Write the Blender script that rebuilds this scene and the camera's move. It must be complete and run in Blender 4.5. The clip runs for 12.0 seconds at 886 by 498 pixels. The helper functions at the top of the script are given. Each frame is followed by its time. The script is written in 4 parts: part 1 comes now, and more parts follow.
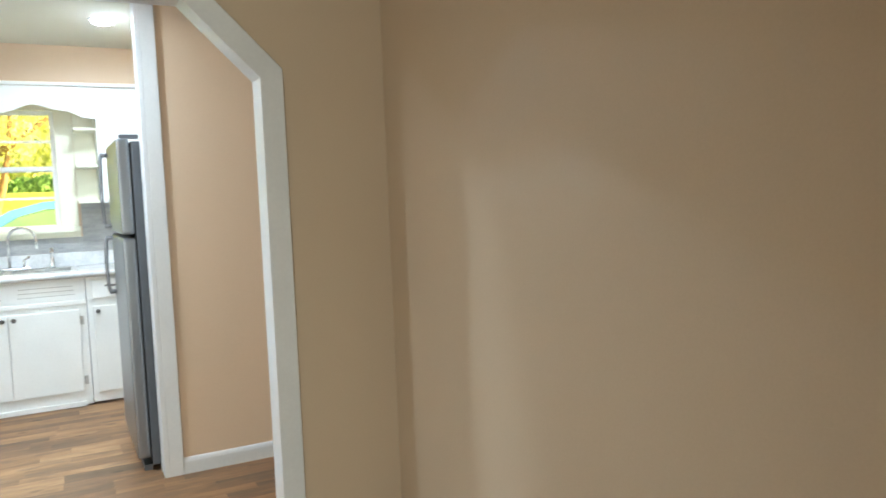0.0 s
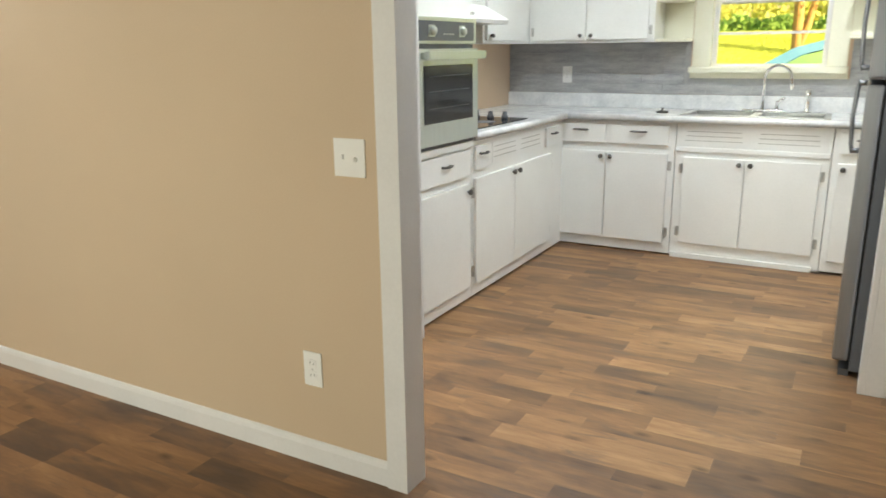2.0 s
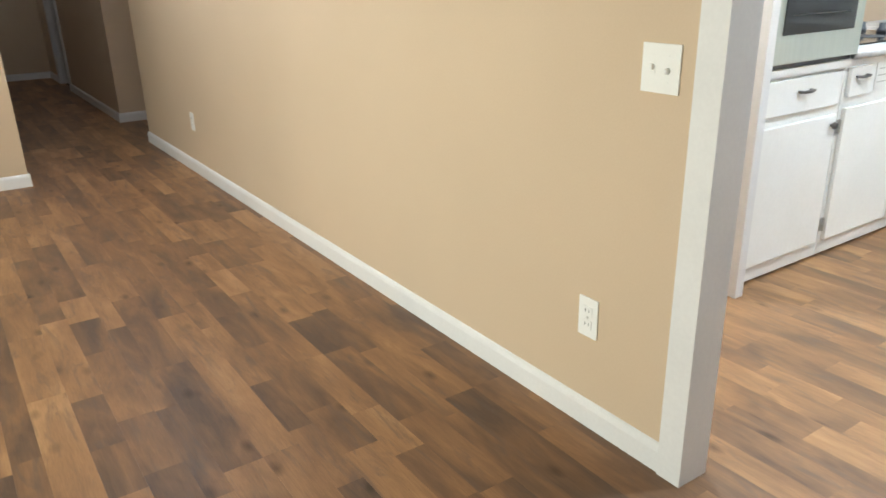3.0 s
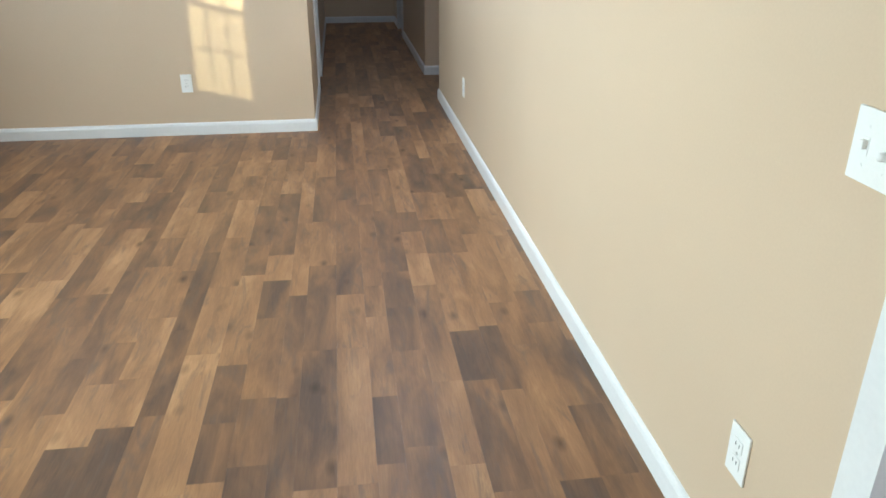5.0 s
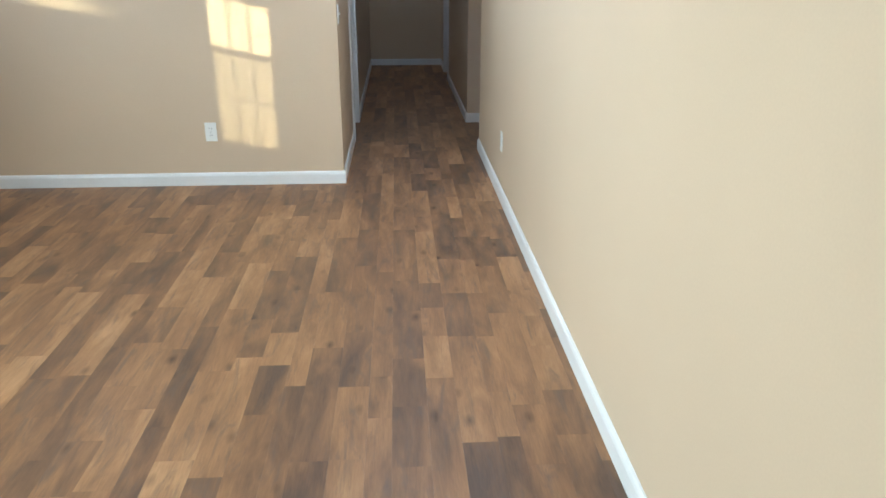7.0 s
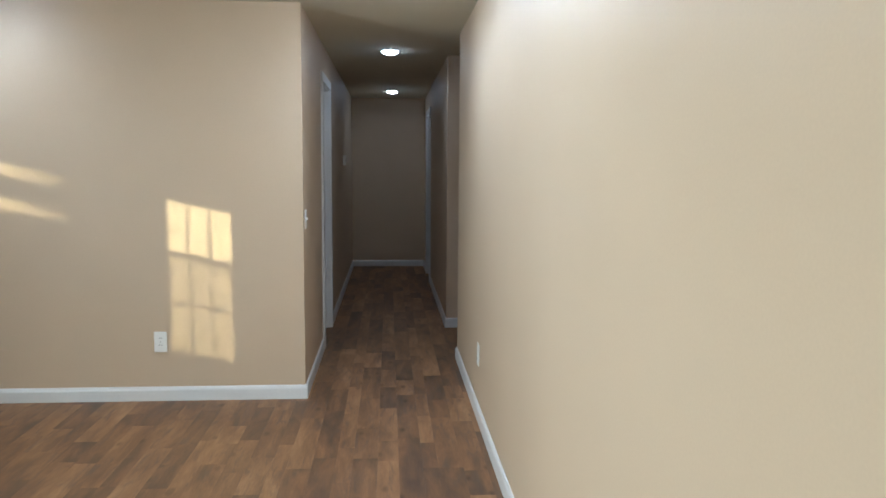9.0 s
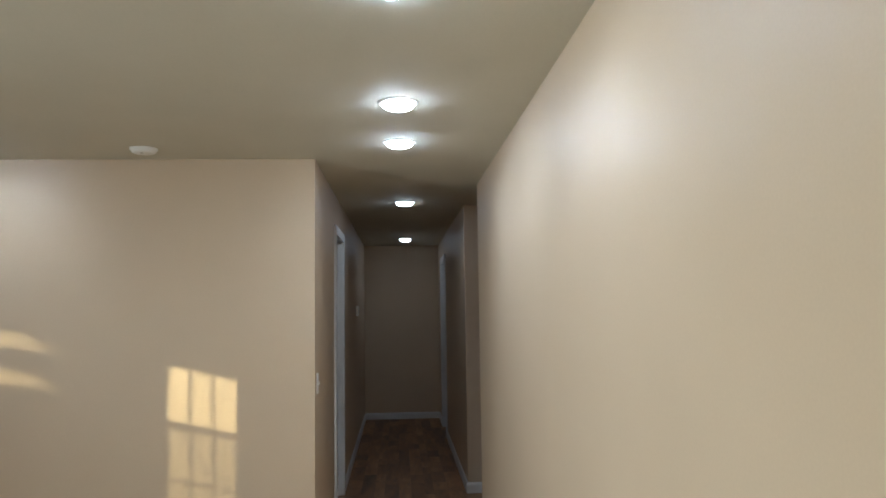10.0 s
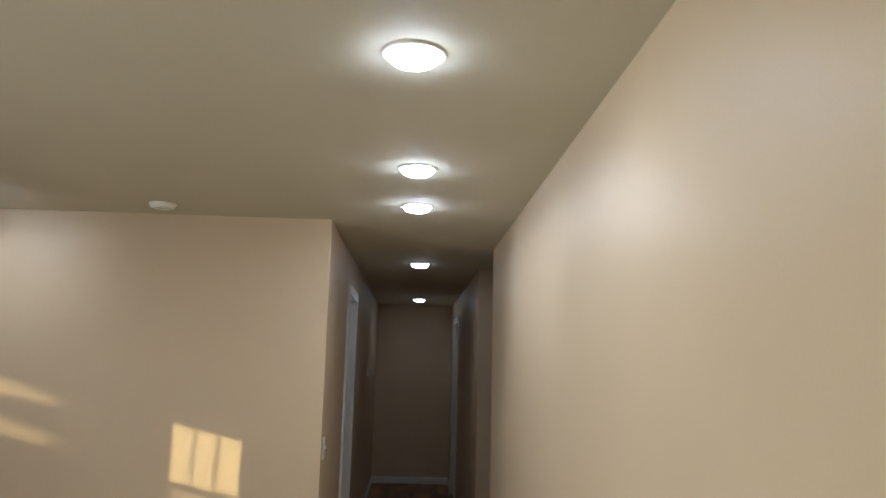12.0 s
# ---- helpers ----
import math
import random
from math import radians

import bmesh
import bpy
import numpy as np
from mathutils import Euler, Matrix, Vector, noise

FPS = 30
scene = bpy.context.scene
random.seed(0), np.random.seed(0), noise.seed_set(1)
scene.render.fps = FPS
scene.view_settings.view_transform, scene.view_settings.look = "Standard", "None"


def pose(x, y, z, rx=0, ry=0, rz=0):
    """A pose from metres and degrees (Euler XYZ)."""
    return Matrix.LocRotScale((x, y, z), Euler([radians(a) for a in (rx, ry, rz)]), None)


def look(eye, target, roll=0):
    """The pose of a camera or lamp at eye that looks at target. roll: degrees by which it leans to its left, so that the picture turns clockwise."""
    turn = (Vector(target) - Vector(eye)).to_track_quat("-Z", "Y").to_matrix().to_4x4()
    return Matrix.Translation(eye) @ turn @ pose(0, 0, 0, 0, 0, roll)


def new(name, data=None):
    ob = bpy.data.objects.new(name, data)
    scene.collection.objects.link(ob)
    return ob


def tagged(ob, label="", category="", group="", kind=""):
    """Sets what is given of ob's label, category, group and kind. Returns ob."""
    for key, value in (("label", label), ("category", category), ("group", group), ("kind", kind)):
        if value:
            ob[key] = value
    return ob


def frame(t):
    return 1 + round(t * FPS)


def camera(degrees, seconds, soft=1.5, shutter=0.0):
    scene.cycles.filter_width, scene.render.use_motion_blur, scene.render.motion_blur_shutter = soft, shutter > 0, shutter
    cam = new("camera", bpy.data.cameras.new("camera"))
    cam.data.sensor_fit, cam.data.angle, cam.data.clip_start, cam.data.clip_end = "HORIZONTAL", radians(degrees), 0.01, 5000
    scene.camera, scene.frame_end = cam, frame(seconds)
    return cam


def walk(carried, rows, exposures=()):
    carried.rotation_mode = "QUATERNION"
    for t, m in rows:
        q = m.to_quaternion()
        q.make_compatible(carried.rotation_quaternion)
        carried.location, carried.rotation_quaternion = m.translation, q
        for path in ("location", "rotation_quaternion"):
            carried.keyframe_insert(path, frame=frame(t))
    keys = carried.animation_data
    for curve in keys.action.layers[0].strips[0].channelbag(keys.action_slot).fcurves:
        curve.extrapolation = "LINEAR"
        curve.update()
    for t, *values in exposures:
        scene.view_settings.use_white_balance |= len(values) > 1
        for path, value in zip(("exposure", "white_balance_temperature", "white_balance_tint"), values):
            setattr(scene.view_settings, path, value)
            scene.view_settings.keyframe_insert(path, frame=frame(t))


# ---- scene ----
SUN_POWER, ROOM_FILL_POWER, KLAMP_POWER = 5.0, 18.0, (6.6, 5.2, 9.0, 7.0)
LAMP_POWER = (0.88, 0.82, 0.70, 0.32, 0.21, 0.5)
GARDEN_FILL_POWER = 18.0
TAN_A, TAN_B = (0.566, 0.445, 0.312), (0.608, 0.480, 0.338)
EXPOSURES = [(0.0, 1.9, 5800, 10), (0.5, 1.62, 6200, 13), (1.0, 1.56, 6350, 13), (1.6, 1.47, 6600, 13), (2.5, 1.95, 6500, 13), (3.0, 2.15, 6100, 13), (3.7, 2.4, 5500, 11), (5.5, 2.48, 5150, 7),
             (6.5, 2.48, 5100, 7), (8.5, 2.15, 5250, 10), (9.5, 1.85, 5350, 10), (10.5, 1.46, 5800, 12), (12.0, 1.43, 6000, 13)]
cam = camera(61.5, 12.0, soft=1.6, shutter=0.12)
PATH = [
    (0, (0.826, -2.482, 1.408), (1.747, -0.715, 1.248), -2.2),
    (0.3, (0.859, -2.398, 1.389), (1.518, -0.519, 1.195), -1.7),
    (0.5, (0.895, -2.313, 1.405), (1.35, -0.38, 1.169), -2.0),
    (0.8, (0.956, -2.186, 1.400), (1.105, -0.230, 1.116), -1.9),
    (1, (1.004, -2.101, 1.407), (0.926, -0.13, 1.077), -1.8),
    (1.2, (1.04, -2.027, 1.386), (0.795, -0.082, 1.028), -1.6),
    (1.5, (1.108, -1.934, 1.396), (0.575, -0.052, 0.977), -1.15),
    (2, (1.135, -1.785, 1.373), (0.188, -0.102, 0.855), -0.7),
    (2.5, (1.06, -1.572, 1.343), (-0.248, -0.195, 0.722), -0.95),
    (2.8, (1.026, -1.490, 1.315), (-0.439, -0.323, 0.647), -1.2),
    (3, (0.991, -1.419, 1.3), (-0.558, -0.372, 0.589), -1.3),
    (3.3, (1.035, -1.328, 1.301), (-0.604, -0.476, 0.553), -1.6),
    (3.5, (1.06, -1.261, 1.317), (-0.636, -0.54, 0.539), -1.8),
    (3.7, (1.062, -1.217, 1.33), (-0.663, -0.595, 0.531), -2.2),
    (5.5, (0.63, -0.663, 1.392), (-1.195, -0.491, 0.592), 0.9),
    (6, (0.488, -0.633, 1.395), (-1.346, -0.495, 0.608), 0.7),
    (6.5, (0.416, -0.634, 1.395), (-1.427, -0.509, 0.629), 0.1),
    (8.5, (0.153, -0.551, 1.417), (-1.813, -0.459, 1.062), 1.0),
    (8.8, (0.031, -0.518, 1.402), (-1.949, -0.409, 1.150), 0.6),
    (9, (-0.045, -0.498, 1.398), (-2.027, -0.353, 1.177), 0.4),
    (9.3, (-0.179, -0.500, 1.410), (-2.160, -0.281, 1.268), -0.4),
    (9.5, (-0.261, -0.518, 1.41), (-2.246, -0.287, 1.325), -1.0),
    (9.8, (-0.318, -0.535, 1.452), (-2.306, -0.376, 1.526), -0.9),
    (10, (-0.34, -0.541, 1.497), (-2.331, -0.421, 1.649), -0.8),
    (10.5, (-0.38, -0.544, 1.541), (-2.359, -0.493, 1.827), 0.6),
    (11, (-0.366, -0.546, 1.539), (-2.342, -0.506, 1.845), 1.0),
    (11.5, (-0.366, -0.545, 1.537), (-2.342, -0.486, 1.842), 1.4),
    (12, (-0.379, -0.541, 1.54), (-2.354, -0.463, 1.847), 1.5),
]
walk(cam, [(t, look(eye, target, roll)) for t, eye, target, roll in PATH], EXPOSURES)

# ---- world, sun, large lights ----
SUN_TO = Vector((1.0, -0.37, 0.087)).normalized()
world = bpy.data.worlds.new("world")
scene.world = world
world.use_nodes = True
wn = world.node_tree.nodes
sky = wn.new("ShaderNodeTexSky")
sky.sky_type = 'NISHITA'
sky.sun_disc = False
sky.sun_elevation = math.asin(SUN_TO.z)
sky.sun_rotation = math.atan2(SUN_TO.x, SUN_TO.y)
world.node_tree.links.new(sky.outputs[0], wn["Background"].inputs[0])
wn["Background"].inputs[1].default_value = 0.15


def lamp(name, kind, m, power, color, size=0.2, size_y=None, spread=180, shape='DISK'):
    data = bpy.data.lights.new(name, kind)
    data.energy, data.color = power, color
    if kind == 'AREA':
        data.shape, data.size, data.spread = shape, size, radians(spread)
        if size_y:
            data.size_y = size_y
    ob = new(name, data)
    ob.matrix_world = m
    return ob


sun = lamp("sun", 'SUN', look((0, 0, 20), Vector((0, 0, 20)) - SUN_TO), SUN_POWER, (1.0, 0.80, 0.38))
sun.data.angle = radians(0.25)

CEIL, KCEIL = 2.32, 2.52
LAMPS = [(-2.18, -0.556), (-3.304, -0.536), (-4.03, -0.53), (-6.2, -0.487), (-9.456, -0.456), (-4.0, -2.72)]
# the last two kitchen lights are added, unseen, to brighten nook, jamb and side wall
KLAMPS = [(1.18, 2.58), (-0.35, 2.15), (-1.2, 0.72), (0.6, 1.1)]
for k, (x, y) in enumerate(LAMPS):
    lamp("downlight_glow", 'AREA', look((x, y, CEIL - 0.036), (x, y, 0)), LAMP_POWER[k], (0.93, 0.96, 0.98), 0.13, spread=165)
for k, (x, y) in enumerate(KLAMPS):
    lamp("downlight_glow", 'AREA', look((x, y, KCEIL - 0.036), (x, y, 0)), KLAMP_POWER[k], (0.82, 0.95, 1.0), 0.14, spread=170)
# added lamp outside, unseen above the kitchen window, for garden light on the sill
lamp("daylight_fill", 'AREA', look((0.52, 4.75, 3.0), (0.52, 3.7, 1.5)), GARDEN_FILL_POWER, (1.0, 0.93, 0.55), 1.6, 0.9, 180, 'RECTANGLE')
# added lamp inside the room, before the closed blinds, to light the partition
lamp("daylight_fill", 'AREA', look((-0.45, -4.16, 1.15), (-1.7, 0, 0.8)), ROOM_FILL_POWER, (0.96, 1.0, 0.85), 0.95, 0.66, 130, 'RECTANGLE')


# ---- materials ----
def material(name, color, rough=0.5, metal=0.0, spec=0.5):
    m = bpy.data.materials.new(name)
    m.use_nodes = True
    b = m.node_tree.nodes["Principled BSDF"]
    b.inputs["Base Color"].default_value = (*color, 1)
    b.inputs["Roughness"].default_value = rough
    b.inputs["Metallic"].default_value = metal
    b.inputs["Specular IOR Level"].default_value = spec
    return m


def node(m, kind, **inputs):
    n = m.node_tree.nodes.new("ShaderNode" + kind)
    for k, v in inputs.items():
        n.inputs[k].default_value = v
    return n


def link(m, a, b):
    m.node_tree.links.new(a, b)


def mottled(name, c1, c2, rough, scale=3.0, fine=80.0, bump=0.05, metal=0.0, spec=0.5, stretch=(1, 1, 1), rough2=None, dist=0.002):
    """Two tones mixed by a broad and a fine noise, with a fine relief."""
    m = material(name, c1, rough, metal, spec)
    b = m.node_tree.nodes["Principled BSDF"]
    geo = node(m, "NewGeometry")
    mapping = node(m, "Mapping", Scale=stretch)
    link(m, geo.outputs["Position"], mapping.inputs["Vector"])
    broad = node(m, "TexNoise", Scale=scale, Detail=4.0)
    small = node(m, "TexNoise", Scale=fine, Detail=3.0)
    for n in (broad, small):
        link(m, mapping.outputs[0], n.inputs["Vector"])
    both = node(m, "Math")
    both.operation = 'MULTIPLY_ADD'
    both.inputs[1].default_value = 0.35
    link(m, small.outputs[0], both.inputs[0])
    half = node(m, "Math")
    half.operation = 'MULTIPLY'
    half.inputs[1].default_value = 0.65
    link(m, broad.outputs[0], half.inputs[0])
    link(m, half.outputs[0], both.inputs[2])
    ramp = node(m, "ValToRGB")
    ramp.color_ramp.elements[0].position, ramp.color_ramp.elements[1].position = 0.35, 0.65
    ramp.color_ramp.elements[0].color, ramp.color_ramp.elements[1].color = (*c1, 1), (*c2, 1)
    link(m, both.outputs[0], ramp.inputs[0])
    link(m, ramp.outputs[0], b.inputs["Base Color"])
    r = node(m, "MapRange")
    r.inputs["To Min"].default_value, r.inputs["To Max"].default_value = rough, rough2 or rough + 0.1
    link(m, broad.outputs[0], r.inputs[0])
    link(m, r.outputs[0], b.inputs["Roughness"])
    bp = node(m, "Bump", Strength=bump, Distance=dist)
    link(m, small.outputs[0], bp.inputs["Height"])
    link(m, bp.outputs[0], b.inputs["Normal"])
    return m


def plank_material(name, source):
    """Brown laminate: each plank its own tone, cloudy figure, fine grain, scattered knots and worn grey streaks."""
    m = material(name, (0.2, 0.11, 0.06), 0.38, 0, 0.36)
    b = m.node_tree.nodes["Principled BSDF"]
    geo = node(m, "NewGeometry")
    if source == 'island':
        rnd = geo.outputs["Random Per Island"]
    else:
        rnd = node(m, "ObjectInfo").outputs["Random"]

    def calc(op, a, c, add=None):
        n = node(m, "Math")
        n.operation = op
        for k, v in enumerate((a, c, add)):
            if isinstance(v, (int, float)):
                n.inputs[k].default_value = v
            elif v is not None:
                link(m, v, n.inputs[k])
        return n.outputs[0]

    def ranged(value, f0, f1, t0, t1):
        n = node(m, "MapRange")
        for key, v in (("From Min", f0), ("From Max", f1), ("To Min", t0), ("To Max", t1)):
            n.inputs[key].default_value = v
        link(m, value, n.inputs[0])
        return n.outputs[0]

    wide = calc('MULTIPLY', rnd, 57.0)
    shift = node(m, "CombineXYZ")
    for k in range(3):
        link(m, wide, shift.inputs[k])
    moved = node(m, "VectorMath")
    link(m, geo.outputs["Position"], moved.inputs[0])
    link(m, shift.outputs[0], moved.inputs[1])

    def texture(kind, size, offset=(0, 0, 0), **inputs):
        mp = node(m, "Mapping", Scale=size, Location=offset)
        link(m, moved.outputs[0], mp.inputs["Vector"])
        n = node(m, kind, **inputs)
        link(m, mp.outputs[0], n.inputs["Vector"])
        return n

    grain = texture("TexNoise", (1.9, 26.0, 1.0), Scale=2.2, Detail=8.0, Roughness=0.72, Distortion=0.6).outputs[0]
    pores = texture("TexNoise", (9.0, 130.0, 1.0), Scale=2.0, Detail=3.0, Roughness=0.6).outputs[0]
    cloud = texture("TexNoise", (1.25, 4.6, 1.0), Scale=2.0, Detail=4.0, Roughness=0.55, Distortion=0.5).outputs[0]
    worn = texture("TexNoise", (1.4, 8.0, 1.0), (3.1, 1.7, 0), Scale=2.4, Detail=6.0, Roughness=0.66, Distortion=0.9).outputs[0]
    # knots in some cells only, with ragged edges
    cells = texture("TexVoronoi", (2.6, 5.2, 1.0), Scale=1.9)
    chosen = node(m, "SeparateColor")
    link(m, cells.outputs["Color"], chosen.inputs[0])
    ragged = calc('MULTIPLY_ADD', worn, 0.22, cells.outputs["Distance"])
    knot = ranged(ragged, 0.13, 0.33, 0.42, 1.0)
    has = ranged(chosen.outputs[0], 0.52, 0.56, 0.0, 1.0)
    knot = calc('MAXIMUM', knot, has)
    # tone of the plank, shifted by its cloudy figure
    level = calc('MULTIPLY_ADD', rnd, 0.56, -0.50)
    level = calc('MULTIPLY_ADD', cloud, 1.5, level)
    level = calc('MULTIPLY_ADD', grain, 0.18, calc('ADD', level, -0.14))
    tone = node(m, "ValToRGB")
    cr = tone.color_ramp
    cr.elements[0].position, cr.elements[0].color = 0.0, (*PLANK[0], 1)
    cr.elements[1].position, cr.elements[1].color = 1.0, (*PLANK[4], 1)
    for p, c in ((0.25, PLANK[1]), (0.5, PLANK[2]), (0.75, PLANK[3])):
        cr.elements.new(p).color = (*c, 1)
    link(m, level, tone.inputs[0])
    fine = calc('MULTIPLY', ranged(grain, 0.3, 0.7, 0.90, 1.08), ranged(pores, 0.35, 0.65, 0.92, 1.06))
    both = calc('MULTIPLY', fine, knot)
    final = node(m, "VectorMath")
    final.operation = 'SCALE'
    link(m, tone.outputs[0], final.inputs[0])
    link(m, both, final.inputs["Scale"])
    grey = node(m, "MixRGB")
    grey.inputs[2].default_value = (0.118, 0.084, 0.064, 1)
    link(m, ranged(worn, 0.53, 0.68, 0.0, 0.58), grey.inputs[0])
    link(m, final.outputs[0], grey.inputs[1])
    link(m, grey.outputs[0], b.inputs["Base Color"])
    link(m, ranged(grain, 0.0, 1.0, 0.36, 0.56), b.inputs["Roughness"])
    bp = node(m, "Bump", Strength=0.12, Distance=0.002)
    link(m, grain, bp.inputs["Height"])
    link(m, bp.outputs[0], b.inputs["Normal"])
    return m


PLANK = [(0.107, 0.065, 0.041), (0.172, 0.095, 0.049), (0.25, 0.133, 0.061), (0.335, 0.181, 0.081), (0.43, 0.246, 0.115)]
PLANK_ONE = plank_material("plank_single", 'object')
PLANK_MANY = plank_material("plank_joined", 'island')
TAN = mottled("tan_wall_paint", TAN_A, TAN_B, 0.42, 1.2, 160, 0.10, spec=0.35, dist=0.001)
PEACH = mottled("peach_kitchen_paint", (0.68, 0.51, 0.355), (0.72, 0.545, 0.385), 0.42, 1.2, 160, 0.10, spec=0.35, dist=0.001)
CEILING = mottled("ceiling_paint", (0.61, 0.585, 0.48), (0.66, 0.63, 0.525), 0.7, 1.5, 120, 0.12)
TRIM = mottled("white_trim_paint", (0.70, 0.70, 0.69), (0.76, 0.76, 0.75), 0.3, 4, 90, 0.05)
CAB = mottled("white_cabinet_paint", (0.80, 0.80, 0.77), (0.86, 0.86, 0.83), 0.3, 3, 70, 0.06)
CAB_IN = mottled("cream_shelf_paint", (0.77, 0.75, 0.60), (0.82, 0.80, 0.66), 0.42, 3, 70, 0.06)
STEEL = mottled("brushed_steel", (0.25, 0.26, 0.28), (0.31, 0.32, 0.34), 0.30, 2, 60, 0.02, metal=1.0, stretch=(5, 5, 0.15))
SINKSTEEL = mottled("sink_steel", (0.36, 0.37, 0.37), (0.48, 0.49, 0.49), 0.3, 5, 120, 0.03, metal=1.0)
CHROME = mottled("chrome", (0.75, 0.75, 0.76), (0.82, 0.82, 0.82), 0.08, 5, 50, 0.0, metal=1.0)
PEWTER = mottled("dark_pewter", (0.12, 0.115, 0.11), (0.2, 0.19, 0.18), 0.35, 30, 200, 0.1, metal=0.85)
HINGE = mottled("worn_hinge_metal", (0.42, 0.41, 0.38), (0.58, 0.57, 0.54), 0.4, 40, 200, 0.1, metal=0.6)
GREY = mottled("dark_grey_enamel", (0.07, 0.075, 0.085), (0.10, 0.105, 0.115), 0.35, 3, 150, 0.1)
BLACK = mottled("black_glass", (0.012, 0.012, 0.013), (0.02, 0.02, 0.02), 0.06, 3, 90, 0.0)
# dark colour puts shade into the toe recesses; also used below the floor planks
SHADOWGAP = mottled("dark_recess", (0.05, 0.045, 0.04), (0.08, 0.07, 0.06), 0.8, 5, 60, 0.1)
PLASTIC = mottled("white_plastic", (0.80, 0.80, 0.77), (0.84, 0.84, 0.81), 0.3, 10, 150, 0.02)
SLOT = material("slot_dark", (0.03, 0.03, 0.03), 0.6)
COUNTER = mottled("pale_marbled_laminate", (0.58, 0.59, 0.60), (0.80, 0.80, 0.79), 0.2, 9, 60, 0.02)
TILE = mottled("grey_slate_tile", (0.27, 0.272, 0.28), (0.47, 0.468, 0.46), 0.35, 5, 60, 0.1, stretch=(1, 1, 5))
GROUT = mottled("grey_grout", (0.36, 0.36, 0.36), (0.44, 0.44, 0.43), 0.8, 20, 200, 0.2)
OVENSTEEL = mottled("pale_oven_steel", (0.55, 0.59, 0.55), (0.60, 0.64, 0.60), 0.28, 2, 60, 0.03, metal=0.9, stretch=(1, 40, 1))
SCREEN = mottled("grey_screen_threads", (0.15, 0.15, 0.15), (0.2, 0.2, 0.2), 0.8, 50, 200, 0.1)
GRASS = mottled("sunlit_lawn", (0.66, 0.74, 0.14), (0.82, 0.86, 0.22), 0.9, 0.6, 9, 0.4, dist=0.03)
HEDGE = mottled("hedge_leaves", (0.26, 0.44, 0.12), (0.38, 0.58, 0.18), 0.7, 2, 20, 0.2)
def leafy(m, share):
    """Lets light through thin leaves."""
    b = m.node_tree.nodes["Principled BSDF"]
    t = node(m, "BsdfTranslucent")
    ramp = next(n for n in m.node_tree.nodes if n.type == 'VALTORGB')
    link(m, ramp.outputs[0], t.inputs["Color"])
    mix = node(m, "MixShader", Fac=share)
    link(m, b.outputs[0], mix.inputs[1])
    link(m, t.outputs[0], mix.inputs[2])
    link(m, mix.outputs[0], m.node_tree.nodes["Material Output"].inputs["Surface"])
    return m


LEAF = mottled("yellow_autumn_leaves", (0.82, 0.76, 0.24), (0.93, 0.92, 0.46), 0.6, 2.5, 20, 0.1)
WOODS = mottled("far_tree_leaves", (0.68, 0.72, 0.22), (0.86, 0.88, 0.36), 0.7, 0.5, 6, 0.1)
LAWN = mottled("lawn_blades", (0.74, 0.84, 0.2), (0.88, 0.92, 0.34), 0.7, 0.5, 6, 0.05)
leafy(LAWN, 0.5), leafy(LEAF, 0.45), leafy(HEDGE, 0.4), leafy(WOODS, 0.45)
BARK = mottled("tree_bark", (0.34, 0.2, 0.09), (0.5, 0.32, 0.16), 0.85, 4, 30, 0.6, stretch=(1, 1, 0.2), dist=0.02)
CARBLUE = mottled("pale_blue_car_paint", (0.14, 0.38, 0.74), (0.18, 0.44, 0.80), 0.2, 2, 50, 0.0)
CARGLASS = mottled("tinted_car_glass", (0.22, 0.42, 0.20), (0.28, 0.50, 0.22), 0.08, 2, 40, 0.0)
RUBBER = material("tyre_rubber", (0.02, 0.02, 0.02), 0.8)


def glass(name, tint=(1, 1, 1)):
    m = material(name, tint, 0.02)
    b = m.node_tree.nodes["Principled BSDF"]
    b.inputs["Transmission Weight"].default_value = 1.0
    b.inputs["IOR"].default_value = 1.02
    return m


GLASS = glass("clear_window_glass")


def lit(name, color, strength):
    m = material(name, color, 0.5)
    b = m.node_tree.nodes["Principled BSDF"]
    b.inputs["Emission Color"].default_value = (*color, 1)
    b.inputs["Emission Strength"].default_value = strength
    return m


LENS = lit("lit_lamp_lens", (0.84, 0.94, 1.0), 22)
LENS_DIM = lit("lit_hall_lamp_lens", (0.86, 0.94, 1.0), 7)


# ---- mesh helpers ----
def box(bm, x0, x1, y0, y1, z0, z1):
    v = [bm.verts.new(p) for p in ((x0, y0, z0), (x1, y0, z0), (x1, y1, z0), (x0, y1, z0),
                                   (x0, y0, z1), (x1, y0, z1), (x1, y1, z1), (x0, y1, z1))]
    for f in ((3, 2, 1, 0), (4, 5, 6, 7), (0, 1, 5, 4), (1, 2, 6, 5), (2, 3, 7, 6), (3, 0, 4, 7)):
        bm.faces.new([v[k] for k in f])
    return bm


def boxes(*dims):
    bm = bmesh.new()
    for d in dims:
        box(bm, *d)
    return bm


def prism(bm, pts, axis, a, b):
    """A 2D outline drawn out along an axis from a to b."""
    def put(p, c):
        return {'x': (c, p[0], p[1]), 'y': (p[0], c, p[1]), 'z': (p[0], p[1], c)}[axis]
    lo, hi = [bm.verts.new(put(p, a)) for p in pts], [bm.verts.new(put(p, b)) for p in pts]
    bm.faces.new(lo), bm.faces.new(hi[::-1])
    n = len(pts)
    for k in range(n):
        bm.faces.new((lo[k], hi[k], hi[(k + 1) % n], lo[(k + 1) % n]))
    bmesh.ops.recalc_face_normals(bm, faces=bm.faces[:])
    return bm


